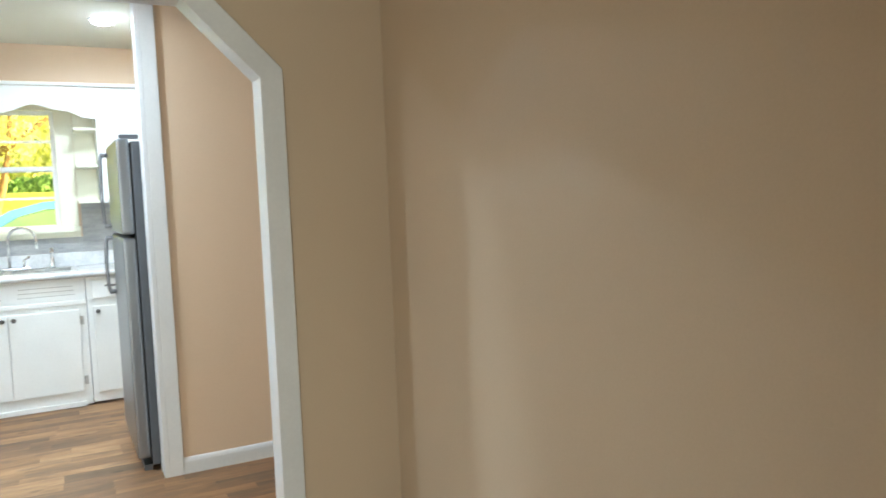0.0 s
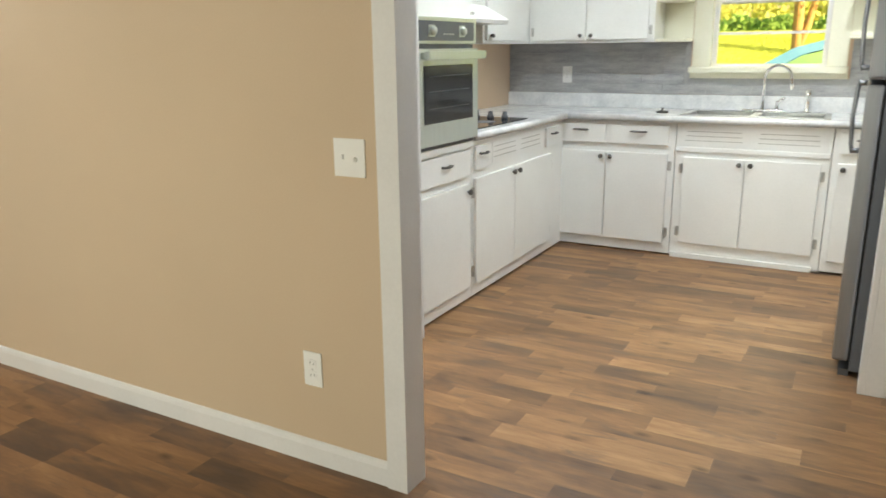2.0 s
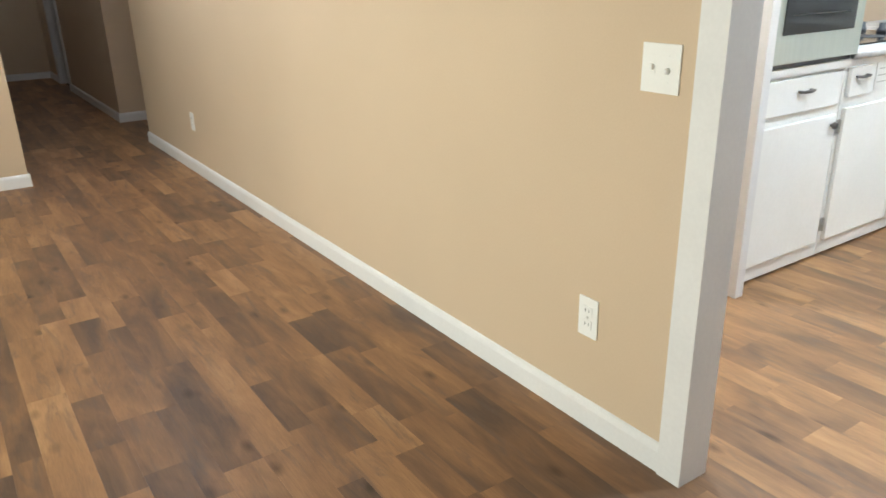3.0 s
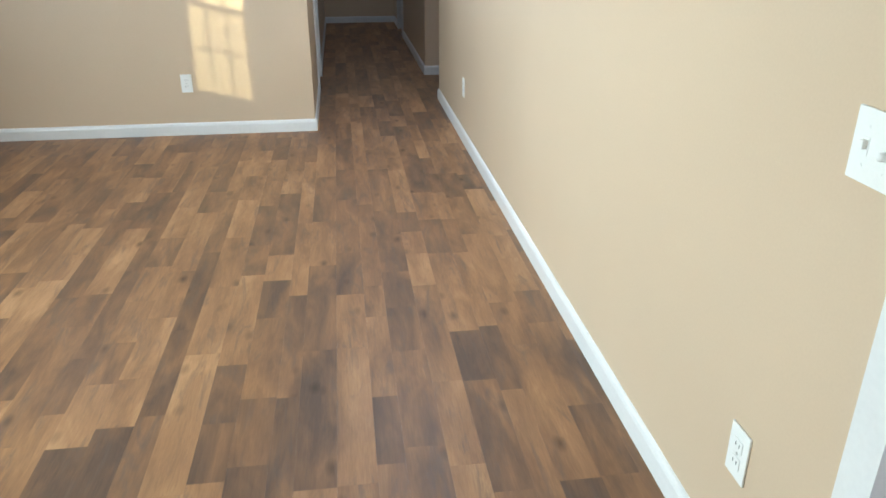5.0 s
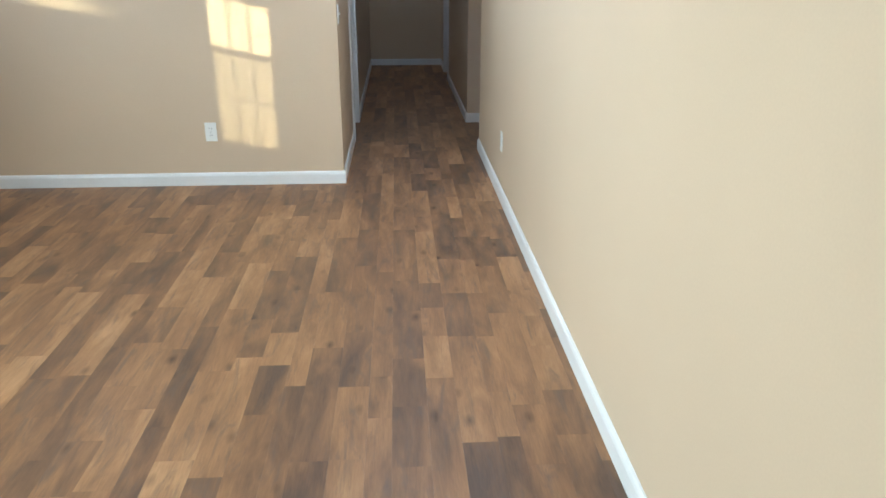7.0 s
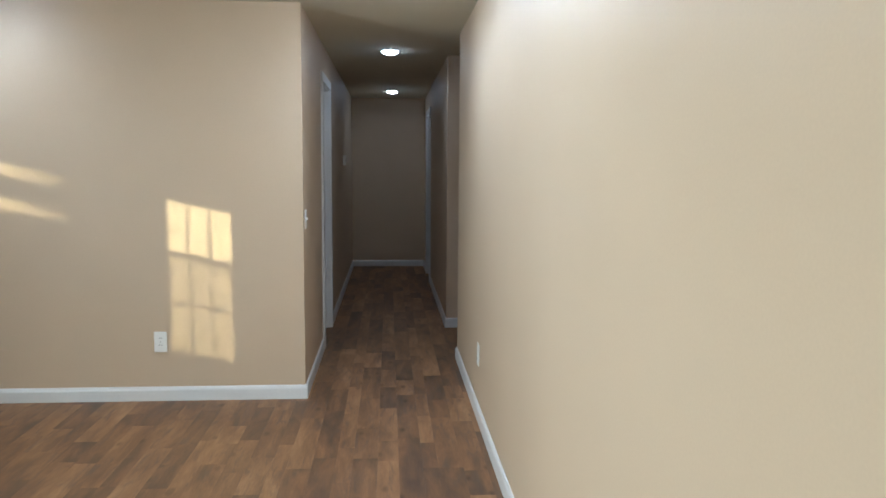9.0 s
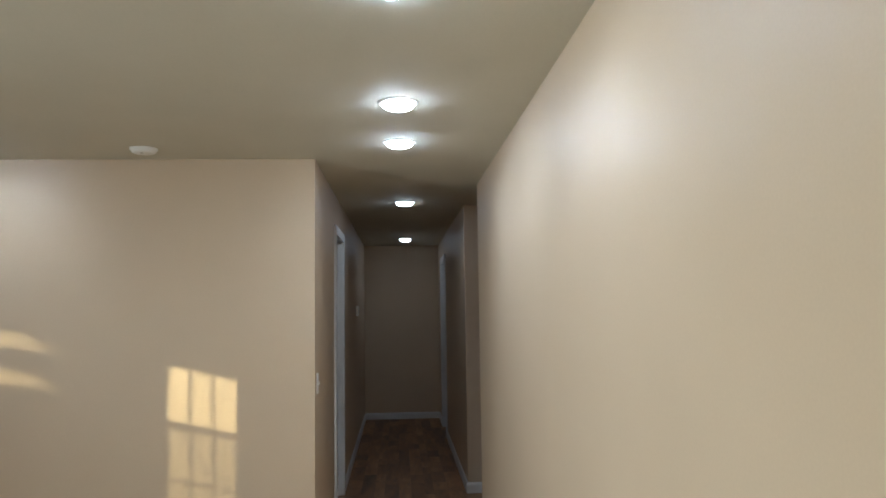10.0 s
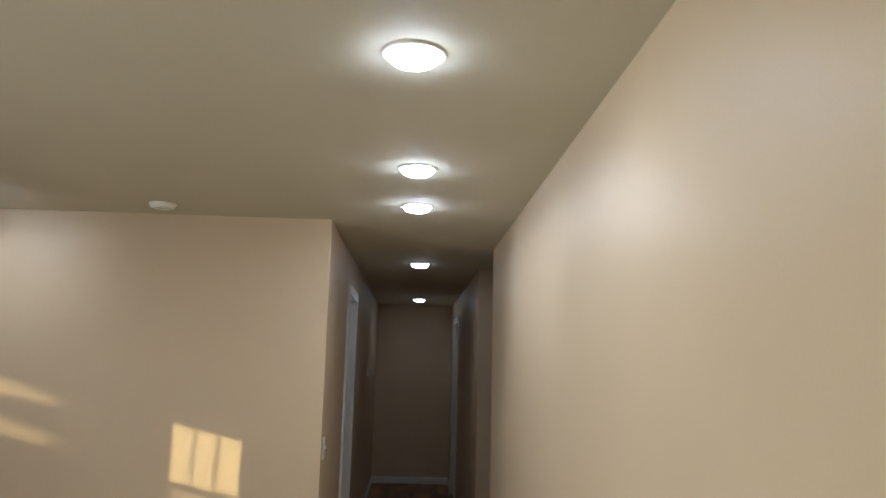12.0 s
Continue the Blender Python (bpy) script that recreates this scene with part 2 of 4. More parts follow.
def turned(bm, profile, at=(0, 0, 0), axis='z', seg=24):
    """A profile of (radius, height) turned round an axis through at."""
    rings = []
    for r, h in profile:
        ring = []
        for k in range(seg):
            a = 2 * math.pi * k / seg
            c, s = r * math.cos(a), r * math.sin(a)
            p = {'z': (c, s, h), 'x': (h, c, s), 'y': (c, h, s)}[axis]
            ring.append(bm.verts.new(Vector(p) + Vector(at)))
        rings.append(ring)
    for a, b in zip(rings, rings[1:]):
        for k in range(seg):
            bm.faces.new((a[k], a[(k + 1) % seg], b[(k + 1) % seg], b[k]))
    bm.faces.new(rings[0][::-1]), bm.faces.new(rings[-1])
    bmesh.ops.recalc_face_normals(bm, faces=bm.faces[:])
    return bm


def tube(bm, pts, r, seg=10, taper=None):
    """A round bar along a line of points."""
    pts = [Vector(p) for p in pts]
    rings = []
    for k, p in enumerate(pts):
        d = (pts[min(k + 1, len(pts) - 1)] - pts[max(k - 1, 0)]).normalized()
        u = d.orthogonal().normalized() if k == 0 else (rings_u - d * rings_u.dot(d)).normalized()
        rings_u = u
        w = d.cross(u)
        rad = r * (taper[k] if taper else 1)
        rings.append([bm.verts.new(p + rad * (math.cos(2 * math.pi * j / seg) * u + math.sin(2 * math.pi * j / seg) * w)) for j in range(seg)])
    for a, b in zip(rings, rings[1:]):
        for k in range(seg):
            bm.faces.new((a[k], a[(k + 1) % seg], b[(k + 1) % seg], b[k]))
    bm.faces.new(rings[0][::-1]), bm.faces.new(rings[-1])
    bmesh.ops.recalc_face_normals(bm, faces=bm.faces[:])
    return bm


def mesh_of(name, bm, mat, bevel=0.0, smooth=False):
    if bevel:
        bmesh.ops.bevel(bm, geom=bm.edges[:], offset=bevel, segments=2, affect='EDGES', profile=0.6)
    me = bpy.data.meshes.new(name)
    bm.to_mesh(me)
    bm.free()
    me.materials.append(mat)
    if smooth:
        for p in me.polygons:
            p.use_smooth = True
    return me


def part(name, bm, mat, parent, label="", bevel=0.0, smooth=False):
    ob = new(name, mesh_of(name, bm, mat, bevel, smooth))
    ob.parent = parent
    if parent.type == 'EMPTY':
        ob.matrix_parent_inverse = Matrix.Translation(-parent.location)
    return tagged(ob, label)


def thing(name, at, label, category, group="", kind=""):
    """An Empty at a thing's base; its parts are drawn round it in world places."""
    ob = new(name)
    ob.location = at
    ob.empty_display_size = 0.05
    return tagged(ob, label, category, group, kind)


def structure(name, bm, mat, label, category, bevel=0.0):
    return tagged(new(name, mesh_of(name, bm, mat, bevel)), label, category, kind="structure")

# ---- the large structure ----
T = 0.075            # wall thickness
HALL_X = -4.464      # face of the living room's far wall
END_X = -10.44       # face of the hall's end wall
HL = -1.0            # face of the hall's south wall
RX = 1.905           # face of the living room's side wall
SOUTH = -4.4         # face of the living room's south wall
OPX0, OPX1, OPZ, OPC = 0.0, 1.46, 2.03, 0.235   # kitchen opening with clipped corners
KB, KL, KR = 3.80, -1.38, 1.95                  # kitchen back, west and east walls

# partition between living room and kitchen
# past the side wall it is extended unseen, to block sun from the kitchen
bm = boxes((-5.36, OPX0 - 0.02, 0, T, 0, CEIL + 0.25), (OPX1 + 0.02, 3.0 + T, 0, T, 0, CEIL + 0.25))
prism(bm, [(OPX0 - 0.02, CEIL + 0.25), (OPX1 + 0.02, CEIL + 0.25), (OPX1 + 0.02, OPZ - OPC + 0.02), (OPX1 - OPC + 0.02, OPZ + 0.02),
           (OPX0 + OPC - 0.02, OPZ + 0.02), (OPX0 - 0.02, OPZ - OPC + 0.02)], 'y', 0, T)
structure("wall_partition", bm, TAN, "tan painted wall with a clipped-corner opening", "wall")

# side wall's end and the entry are unseen, laid out to let the sun through
structure("wall_side", boxes((RX, RX + T, -3.3, 0, 0, CEIL), (RX + T, 4.4, -3.3, -3.3 + T, 0, CEIL)), TAN, "tan painted living room side wall", "wall")
structure("wall_entry", boxes((4.4, 4.4 + T, SOUTH, -3.3 + T, 0, CEIL)), TAN, "tan painted wall closing the unseen entry", "wall")
# living room's far wall and the hall's south wall, with a doorway
D0, D1 = -5.74, -6.46
structure("wall_living_far", boxes((HALL_X - T, HALL_X, SOUTH, HL, 0, CEIL)), TAN, "tan painted living room wall lit by sun", "wall")
structure("wall_hall_south", boxes((D0, HALL_X - T, HL - 0.11, HL, 0, CEIL), (END_X, D1, HL - 0.11, HL, 0, CEIL), (D1, D0, HL - 0.11, HL, 2.03, CEIL)),
          TAN, "tan painted hall wall with a doorway", "wall")
# hall's north wall: side passage, then a doorway further on
E0, E1 = -8.95, -9.70
structure("wall_hall_north", boxes((E0, -6.41, 0.0, 0.11, 0, CEIL), (END_X, E1, 0, 0.11, 0, CEIL), (E1, E0, 0, 0.11, 2.03, CEIL)), TAN, "tan painted hall wall with a far doorway", "wall")
structure("wall_hall_end", boxes((END_X - T, END_X, HL - 0.11, 0.11, 0, CEIL)), TAN, "tan painted wall closing the hall", "wall")
structure("wall_passage", boxes((-6.41 - T, -6.41, 0.11, 1.7, 0, CEIL), (-6.41, -5.36, 1.7, 1.7 + T, 0, CEIL), (-5.36, -5.36 + T, T, 1.7, 0, CEIL)), TAN, "tan painted side passage walls", "wall")
structure("wall_hall_rooms", boxes((D1 - 0.8, D0 + 0.8, HL - 1.6, HL - 1.5, 0, CEIL), (D1 - 0.9, D1 - 0.8, HL - 1.5, HL - 0.11, 0, CEIL), (D0 + 0.8, D0 + 0.9, HL - 1.5, HL - 0.11, 0, CEIL),
                                  (E1 - 0.5, E0 + 0.5, 1.5, 1.6, 0, CEIL), (E1 - 0.6, E1 - 0.5, 0.11, 1.5, 0, CEIL), (E0 + 0.5, E0 + 0.6, 0.11, 1.5, 0, CEIL)), TAN, "tan walls of the dark rooms off the hall", "wall")
# unseen south wall; its two windows shape the sun on the far wall
W2 = (-1.0, 1.6, 0.8, 2.05)
W3 = (2.60, 3.66, 0.88, 2.08)
structure("wall_south", boxes((HALL_X - T, W2[0], SOUTH - 0.12, SOUTH, 0, CEIL), (W2[1], W3[0], SOUTH - 0.12, SOUTH, 0, CEIL), (W3[1] + 0.30, 4.4 + T, SOUTH - 0.12, SOUTH, 0, CEIL),
                              (W2[0], W2[1], SOUTH - 0.12, SOUTH, 0, W2[2]), (W2[0], W2[1], SOUTH - 0.12, SOUTH, W2[3], CEIL),
                              (W3[0], W3[1] + 0.30, SOUTH - 0.12, SOUTH, 0, W3[2]), (W3[0], W3[1] + 0.30, SOUTH - 0.12, SOUTH, W3[3], CEIL)), TAN, "tan painted wall with two windows", "wall")
# kitchen
WX0, WX1, WZ0, WZ1 = 0.13, 0.90, 1.20, 2.12
structure("wall_kitchen_back", boxes((KL - T, WX0, KB, KB + 0.14, 0, KCEIL), (WX1, KR + T, KB, KB + 0.14, 0, KCEIL), (WX0, WX1, KB, KB + 0.14, 0, WZ0), (WX0, WX1, KB, KB + 0.14, WZ1, KCEIL)),
          PEACH, "peach-tan kitchen wall with a window over the sink", "wall")
structure("wall_kitchen_west", boxes((KL - T, KL, 1.25, KB, 0, KCEIL)), PEACH, "peach-tan kitchen wall behind the cooktop", "wall")
structure("wall_oven_side", boxes((-2.4, -0.655, 1.13, 1.16, 0, KCEIL)), PEACH, "peach-tan stub wall beside the oven cabinet", "wall")
structure("wall_nook", boxes((-2.4 - T, -2.4, T, 1.16, 0, KCEIL)), PEACH, "peach-tan wall closing the kitchen nook", "wall")
structure("wall_fridge_side", boxes((1.262, 3.0, 1.465, 1.56, 0, KCEIL)), PEACH, "peach-tan stub wall beside the refrigerator", "wall")
structure("wall_kitchen_east", boxes((KR, KR + T, 1.56, KB, 0, KCEIL), (3.0, 3.0 + T, T, 1.56, 0, KCEIL)), PEACH, "peach-tan walls closing the kitchen", "wall")
structure("soffit", boxes((-1.10, KR, 3.49, KB, 2.262, KCEIL), (KL, -1.10, 1.25, KB, 2.262, KCEIL)), PEACH, "peach-tan boxed soffit above the upper cabinets", "soffit")

structure("ceiling", boxes((HALL_X, 4.4, SOUTH, 0, CEIL, CEIL + 0.2), (END_X, HALL_X, HL - 0.11, 0.11, CEIL, CEIL + 0.2)), CEILING, "off-white painted living room and hall ceiling", "ceiling")
structure("ceiling_rooms", boxes((-6.5, -5.285, 0.11, 1.78, CEIL, CEIL + 0.2), (-7.4, -4.8, HL - 1.6, HL - 0.11, CEIL, CEIL + 0.2), (E1 - 0.6, E0 + 0.6, 0.11, 1.6, CEIL, CEIL + 0.2)), CEILING, "painted ceilings of the side rooms", "ceiling")
structure("ceiling_kitchen", boxes((-2.475, 3.075, T, KB + 0.14, KCEIL, KCEIL + 0.15)), CEILING, "off-white painted kitchen ceiling", "ceiling")


def outline(m0, m1, wall, face, hgt=0.085, th=0.013):
    """A run of baseboard with an eased top; wall 'x' or 'y' is the way it runs, face its plane, th its way out."""
    bm = bmesh.new()
    s = abs(th)
    q = 1 if th > 0 else -1
    prof = [(face, 0), (face + q * s, 0), (face + q * s, hgt - 0.022), (face + q * s * 0.75, hgt - 0.010), (face + q * s * 0.4, hgt - 0.003), (face, hgt)]
    return prism(bm, prof, wall, m0, m1)


def baseboard(m0, m1, wall, face, out=1):
    structure("baseboard", outline(m0, m1, wall, face, th=0.013 * out), TRIM, "white painted wooden baseboard along the wall", "baseboard")


baseboard(-5.373, OPX0 - 0.077, 'x', 0, -1)
baseboard(OPX1 + 0.077, RX - 0.013, 'x', 0, -1)
baseboard(-3.313, 0, 'y', RX, -1)
baseboard(RX, 4.387, 'x', -3.3, -1)
baseboard(0.0, 0.9, 'y', -5.36, -1)
baseboard(SOUTH, HL + 0.013, 'y', HALL_X, 1)
baseboard(D0 + 0.065, HALL_X, 'x', HL, 1)
baseboard(END_X, D1 - 0.065, 'x', HL, 1)
baseboard(E0 + 0.065, -6.41, 'x', 0, -1)
baseboard(END_X, E1 - 0.065, 'x', 0, -1)
baseboard(HL, 0, 'y', END_X, 1)
baseboard(-0.013, 1.7, 'y', -6.41, 1)
baseboard(HALL_X, 4.4, 'x', SOUTH, 1)
baseboard(1.332, 3.0, 'x', 1.465, -1)
baseboard(-2.4, -0.692, 'x', 1.13, -1)
baseboard(-2.4, OPX0 - 0.077, 'x', T, 1)
baseboard(OPX1 + 0.077, 3.0, 'x', T, 1)


# casings of the clipped opening: front, lining and back
def opening_casing(y0, y1, w, inner):
    o = w
    t = math.tan(radians(22.5))
    ins = [(OPX0 - inner, 0), (OPX0 - inner, OPZ - OPC), (OPX0 + OPC, OPZ + inner), (OPX1 - OPC, OPZ + inner), (OPX1 + inner, OPZ - OPC), (OPX1 + inner, 0)]
    out = [(OPX0 - o, 0), (OPX0 - o, OPZ - OPC + o * t), (OPX0 + OPC - o * t, OPZ + o), (OPX1 - OPC + o * t, OPZ + o), (OPX1 + o, OPZ - OPC + o * t), (OPX1 + o, 0)]
    bm = bmesh.new()
    for k in range(5):
        quad = [ins[k], ins[k + 1], out[k + 1], out[k]]
        lo, hi = [bm.verts.new((p[0], y0, p[1])) for p in quad], [bm.verts.new((p[0], y1, p[1])) for p in quad]
        bm.faces.new(lo), bm.faces.new(hi[::-1])
        for j in range(4):
            if j in (1, 3) and not (k == 0 and j == 3) and not (k == 4 and j == 1):
                continue
            bm.faces.new((lo[j], hi[j], hi[(j + 1) % 4], lo[(j + 1) % 4]))
    bmesh.ops.remove_doubles(bm, verts=bm.verts[:], dist=0.0005)
    bmesh.ops.recalc_face_normals(bm, faces=bm.faces[:])
    return bm


structure("trim_opening_front", opening_casing(-0.018, 0.0, 0.075, -0.0), TRIM, "white painted casing round the clipped opening", "casing")
structure("trim_opening_back", opening_casing(T, T + 0.018, 0.075, -0.0), TRIM, "white painted casing on the kitchen side", "casing")
structure("trim_opening_lining", opening_casing(-0.0005, T + 0.0005, 0.0205, 0.0), TRIM, "white painted lining of the opening", "casing")
structure("trim_fridge_wall", boxes((1.238, 1.262, 1.447, 1.575, 0, KCEIL), (1.262, 1.332, 1.447, 1.465, 0, KCEIL)), TRIM, "white painted trim on the stub wall's end", "casing", 0.003)
structure("trim_oven_wall", boxes((-0.655, -0.635, 1.115, 1.165, 0, KCEIL), (-0.69, -0.655, 1.117, 1.13, 0, KCEIL)), TRIM, "white painted trim on the stub wall's end", "casing", 0.002)


def doorway(x0, x1, y0, y1, side):
    """White lining and casing of a doorway in a wall that runs along x; side is the hall's side of it."""
    h = 2.03
    bm = boxes((x1, x1 + 0.018, y0, y1, 0, h), (x0 - 0.018, x0, y0, y1, 0, h), (x1 + 0.018, x0 - 0.018, y0, y1, h - 0.018, h))
    f0, f1 = (y1, y1 + 0.016) if side > 0 else (y0 - 0.016, y0)
    for a, b, c, d in ((x1 - 0.06, x1 + 0.006, 0, h + 0.06), (x0 - 0.006, x0 + 0.06, 0, h + 0.06), (x1 + 0.006, x0 - 0.006, h - 0.006, h + 0.06)):
        box(bm, a, b, f0, f1, c, d)
    box(bm, x1 + 0.018, x1 + 0.03, (y0 + y1) / 2 - 0.02, (y0 + y1) / 2 + 0.02, 0, h - 0.018)
    return bm


structure("door_1", doorway(D0, D1, HL - 0.11, HL, 1), TRIM, "white painted frame of an open hall doorway", "door frame")
structure("door_2", doorway(E0, E1, 0.0, 0.11, -1), TRIM, "white painted frame of a far hall doorway", "door frame")


# ---- windows ----
def mesh_strips(x0, x1, y0, y1, z0, z1, cover):
    """Fine upright threads that shade a given share of an opening."""
    bm = bmesh.new()
    n = int((x1 - x0) / 0.006)
    w = (x1 - x0) / n * cover / 2
    for k in range(n):
        x = x0 + (x1 - x0) * (k + 0.5) / n
        box(bm, x - w, x + w, y0, y1, z0, z1)
    return bm


def sash(parent, x0, x1, y, z0, z1, cols, rows, stile, screen=0.0, deep=0.03, bar=0.011):
    s = part("sash", boxes((x0, x0 + stile, y, y + deep, z0, z1), (x1 - stile, x1, y, y + deep, z0, z1), (x0 + stile, x1 - stile, y, y + deep, z0, z0 + stile), (x0 + stile, x1 - stile, y, y + deep, z1 - stile, z1)), TRIM, parent)
    a, b, c, d = x0 + stile, x1 - stile, z0 + stile, z1 - stile
    for k in range(1, cols):
        x = a + (b - a) * k / cols
        part("muntin", boxes((x - bar, x + bar, y + deep * 0.15, y + deep * 0.85, c, d)), TRIM, s)
    for k in range(1, rows):
        z = c + (d - c) * k / rows
        part("muntin", boxes((a, b, y + deep * 0.2, y + deep * 0.8, z - 0.009, z + 0.009)), TRIM, s)
    g = part("pane", boxes((a, b, y + deep * 0.42, y + deep * 0.58, c, d)), GLASS, s)
    g.visible_shadow = False
    if screen:
        part("dimming_screen", mesh_strips(a, b, y - 0.0025, y - 0.0020, c, d, screen), SCREEN, s, "grey thread screen dimming the sun")
    return s


w1 = thing("window_1", (0.515, KB, 1.155), "white double-hung kitchen window over the sink", "window", kind="structure")
part("window_frame", boxes((WX0 - 0.10, WX0 + 0.02, KB - 0.022, KB, 1.235, 2.2), (WX1 - 0.02, WX1 + 0.10, KB - 0.022, KB, 1.235, 2.2), (WX0 + 0.02, WX1 - 0.02, KB - 0.022, KB, 2.1, 2.2),
                           (WX0, WX0 + 0.02, KB, KB + 0.13, WZ0, WZ1), (WX1 - 0.02, WX1, KB, KB + 0.13, WZ0, WZ1), (WX0 + 0.02, WX1 - 0.02, KB, KB + 0.13, WZ1 - 0.02, WZ1), (WX0 + 0.02, WX1 - 0.02, KB, KB + 0.13, WZ0, WZ0 + 0.02)), CAB_IN, w1, bevel=0.002)
part("window_sill", boxes((WX0 - 0.11, WX1 + 0.11, KB - 0.085, KB, 1.195, 1.235), (WX0 - 0.11, WX1 + 0.11, KB - 0.025, KB, 1.155, 1.195)), CAB_IN, w1, bevel=0.004)
sash(w1, WX0 + 0.02, WX1 - 0.02, KB + 0.075, 1.65, WZ1 - 0.02, 1, 2, 0.03)
sash(w1, WX0 + 0.02, WX1 - 0.02, KB + 0.04, WZ0 + 0.02, 1.69, 1, 2, 0.032)

w2 = thing("window_2", (0.55, SOUTH, 0.8), "wide unseen window with white blind slit for sun streaks", "window", kind="structure")
part("window_frame", boxes((W2[0], W2[0] + 0.03, SOUTH - 0.1, SOUTH, W2[2], W2[3]), (W2[1] - 0.03, W2[1], SOUTH - 0.1, SOUTH, W2[2], W2[3]), (W2[0] + 0.03, W2[1] - 0.03, SOUTH - 0.1, SOUTH, W2[3] - 0.03, W2[3]), (W2[0] + 0.03, W2[1] - 0.03, SOUTH - 0.1, SOUTH, W2[2], W2[2] + 0.03)), TRIM, w2)
bm = bmesh.new()
z = W2[2] + 0.01
while z < W2[3] - 0.03:
    if not any(abs(z + 0.025 - c) < 0.06 for c in (1.585, 1.785)):
        box(bm, W2[0] + 0.03, W2[1] - 0.03, SOUTH - 0.085, SOUTH - 0.080, z, min(z + 0.05, W2[3] - 0.03))
    z += 0.05
# two graded slit bands shape soft sun streaks, widest at one end
for c in (1.585, 1.785):
    for k in range(10):
        for q in range(20):
            x0 = W2[0] + 0.03 + (W2[1] - W2[0] - 0.06) * q / 20
            x1 = W2[0] + 0.03 + (W2[1] - W2[0] - 0.06) * (q + 1) / 20
            shut = 1 - max(0.0, 1 - abs(k - 4.5) / 4.4) * min(1.0, 1.8 * (1 - (q + 0.5) / 20))
            z0 = c - 0.075 + 0.015 * k
            box(bm, x0, x1, SOUTH - 0.085, SOUTH - 0.080, z0, z0 + 0.015 * shut)
part("blind", bm, TRIM, w2, "unseen white blind slit to cast sun streaks")
# screen added to dim the sun streaks
part("dimming_screen", mesh_strips(W2[0] + 0.03, W2[1] - 0.03, SOUTH - 0.098, SOUTH - 0.0975, W2[2] + 0.03, W2[3] - 0.03, 0.58), SCREEN, w2, "grey thread screen dimming the sun")

w3 = thing("window_3", (3.13, SOUTH, 0.88), "white entry window with small panes in evening sun", "window", kind="structure")
# frame and opening widened by 0.30 so the low sun passes uncut
part("window_frame", boxes((W3[0], W3[0] + 0.02, SOUTH - 0.02, SOUTH, W3[2], W3[3]), (W3[1] - 0.02, W3[1] + 0.30, SOUTH - 0.02, SOUTH, W3[2], W3[3]), (W3[0] + 0.02, W3[1] - 0.02, SOUTH - 0.02, SOUTH, W3[3] - 0.03, W3[3]), (W3[0] + 0.02, W3[1] - 0.02, SOUTH - 0.02, SOUTH, W3[2], W3[2] + 0.03)), TRIM, w3)
# lower sash has an insect screen; the upper screen is added to dim the sun
sash(w3, W3[0] + 0.02, W3[1] - 0.02, SOUTH - 0.018, 1.49, W3[3] - 0.03, 3, 1, 0.02, 0.57, 0.008, 0.015)
sash(w3, W3[0] + 0.02, W3[1] - 0.02, SOUTH - 0.009, W3[2] + 0.03, 1.525, 3, 2, 0.02, 0.69, 0.008, 0.016)
# added board, unseen, that ends the sun patch at its upper edge
part("sun_stop", boxes((W3[0] - 0.02, W3[1] + 0.06, SOUTH - 0.026, SOUTH - 0.022, 1.815, W3[3])), TRIM, w3, "unseen white board cutting the sun patch at its top")


# ---- kitchen cabinets ----
def local(face, u0, u1, d0, d1, z0, z1):
    """A box on a cabinet run: 'n' faces -y at y=FY, 'w' faces +x at x=FX; u along the run, d depth behind the face (negative: proud)."""
    if face == 'n':
        return (u0, u1, FY + d0, FY + d1, z0, z1)
    return (FX - d1, FX - d0, u0, u1, z0, z1)


FY, FX = 3.22, -0.70
UY, UXF = 3.50, -1.085


def place(face, u, d, z):
    return Vector((u, FY + d, z)) if face == 'n' else Vector((FX - d, u, z))


def pull(parent, face, u, z, d=-0.02, half=0.056):
    """A dark bar pull, bowed outward, on two feet."""
    bm = bmesh.new()
    pts = [place(face, u + half * k / 4, d - 0.024 + 0.012 * (abs(k) / 4) ** 2, z) for k in range(-4, 5)]
    tube(bm, pts, 0.0065, 8, [0.7, 0.9, 1, 1.1, 1.15, 1.1, 1, 0.9, 0.7])
    for s in (-0.7, 0.7):
        tube(bm, [place(face, u + s * half, d, z), place(face, u + s * half, d - 0.018, z)], 0.006, 8)
    part("pull", bm, PEWTER, parent, "dark pewter pull", smooth=True)


def knob(parent, face, u, z, d=-0.02):
    bm = bmesh.new()
    for a, b, r in ((0, -0.012, 0.007), (-0.012, -0.026, 0.015)):
        tube(bm, [place(face, u, d + a, z), place(face, u, d + (a + b) / 2, z), place(face, u, d + b, z)], r, 14, [1, 1.08, 0.85])
    part("knob", bm, PEWTER, parent, "dark pewter knob", smooth=True)


def hinge(parent, face, u, z):
    bm = boxes(local(face, u - 0.012, u + 0.012, -0.006, -0.0005, z - 0.03, z + 0.03))
    tube(bm, [place(face, u, -0.010, z - 0.03), place(face, u, -0.010, z + 0.03)], 0.005, 8)
    part("hinge", bm, HINGE, parent, "worn silver hinge")


def door_panel(parent, face, u0, u1, z0, z1, name="door", th=0.02):
    return part(name, boxes(local(face, u0, u1, -th, -0.001, z0, z1)), CAB, parent, bevel=0.004)


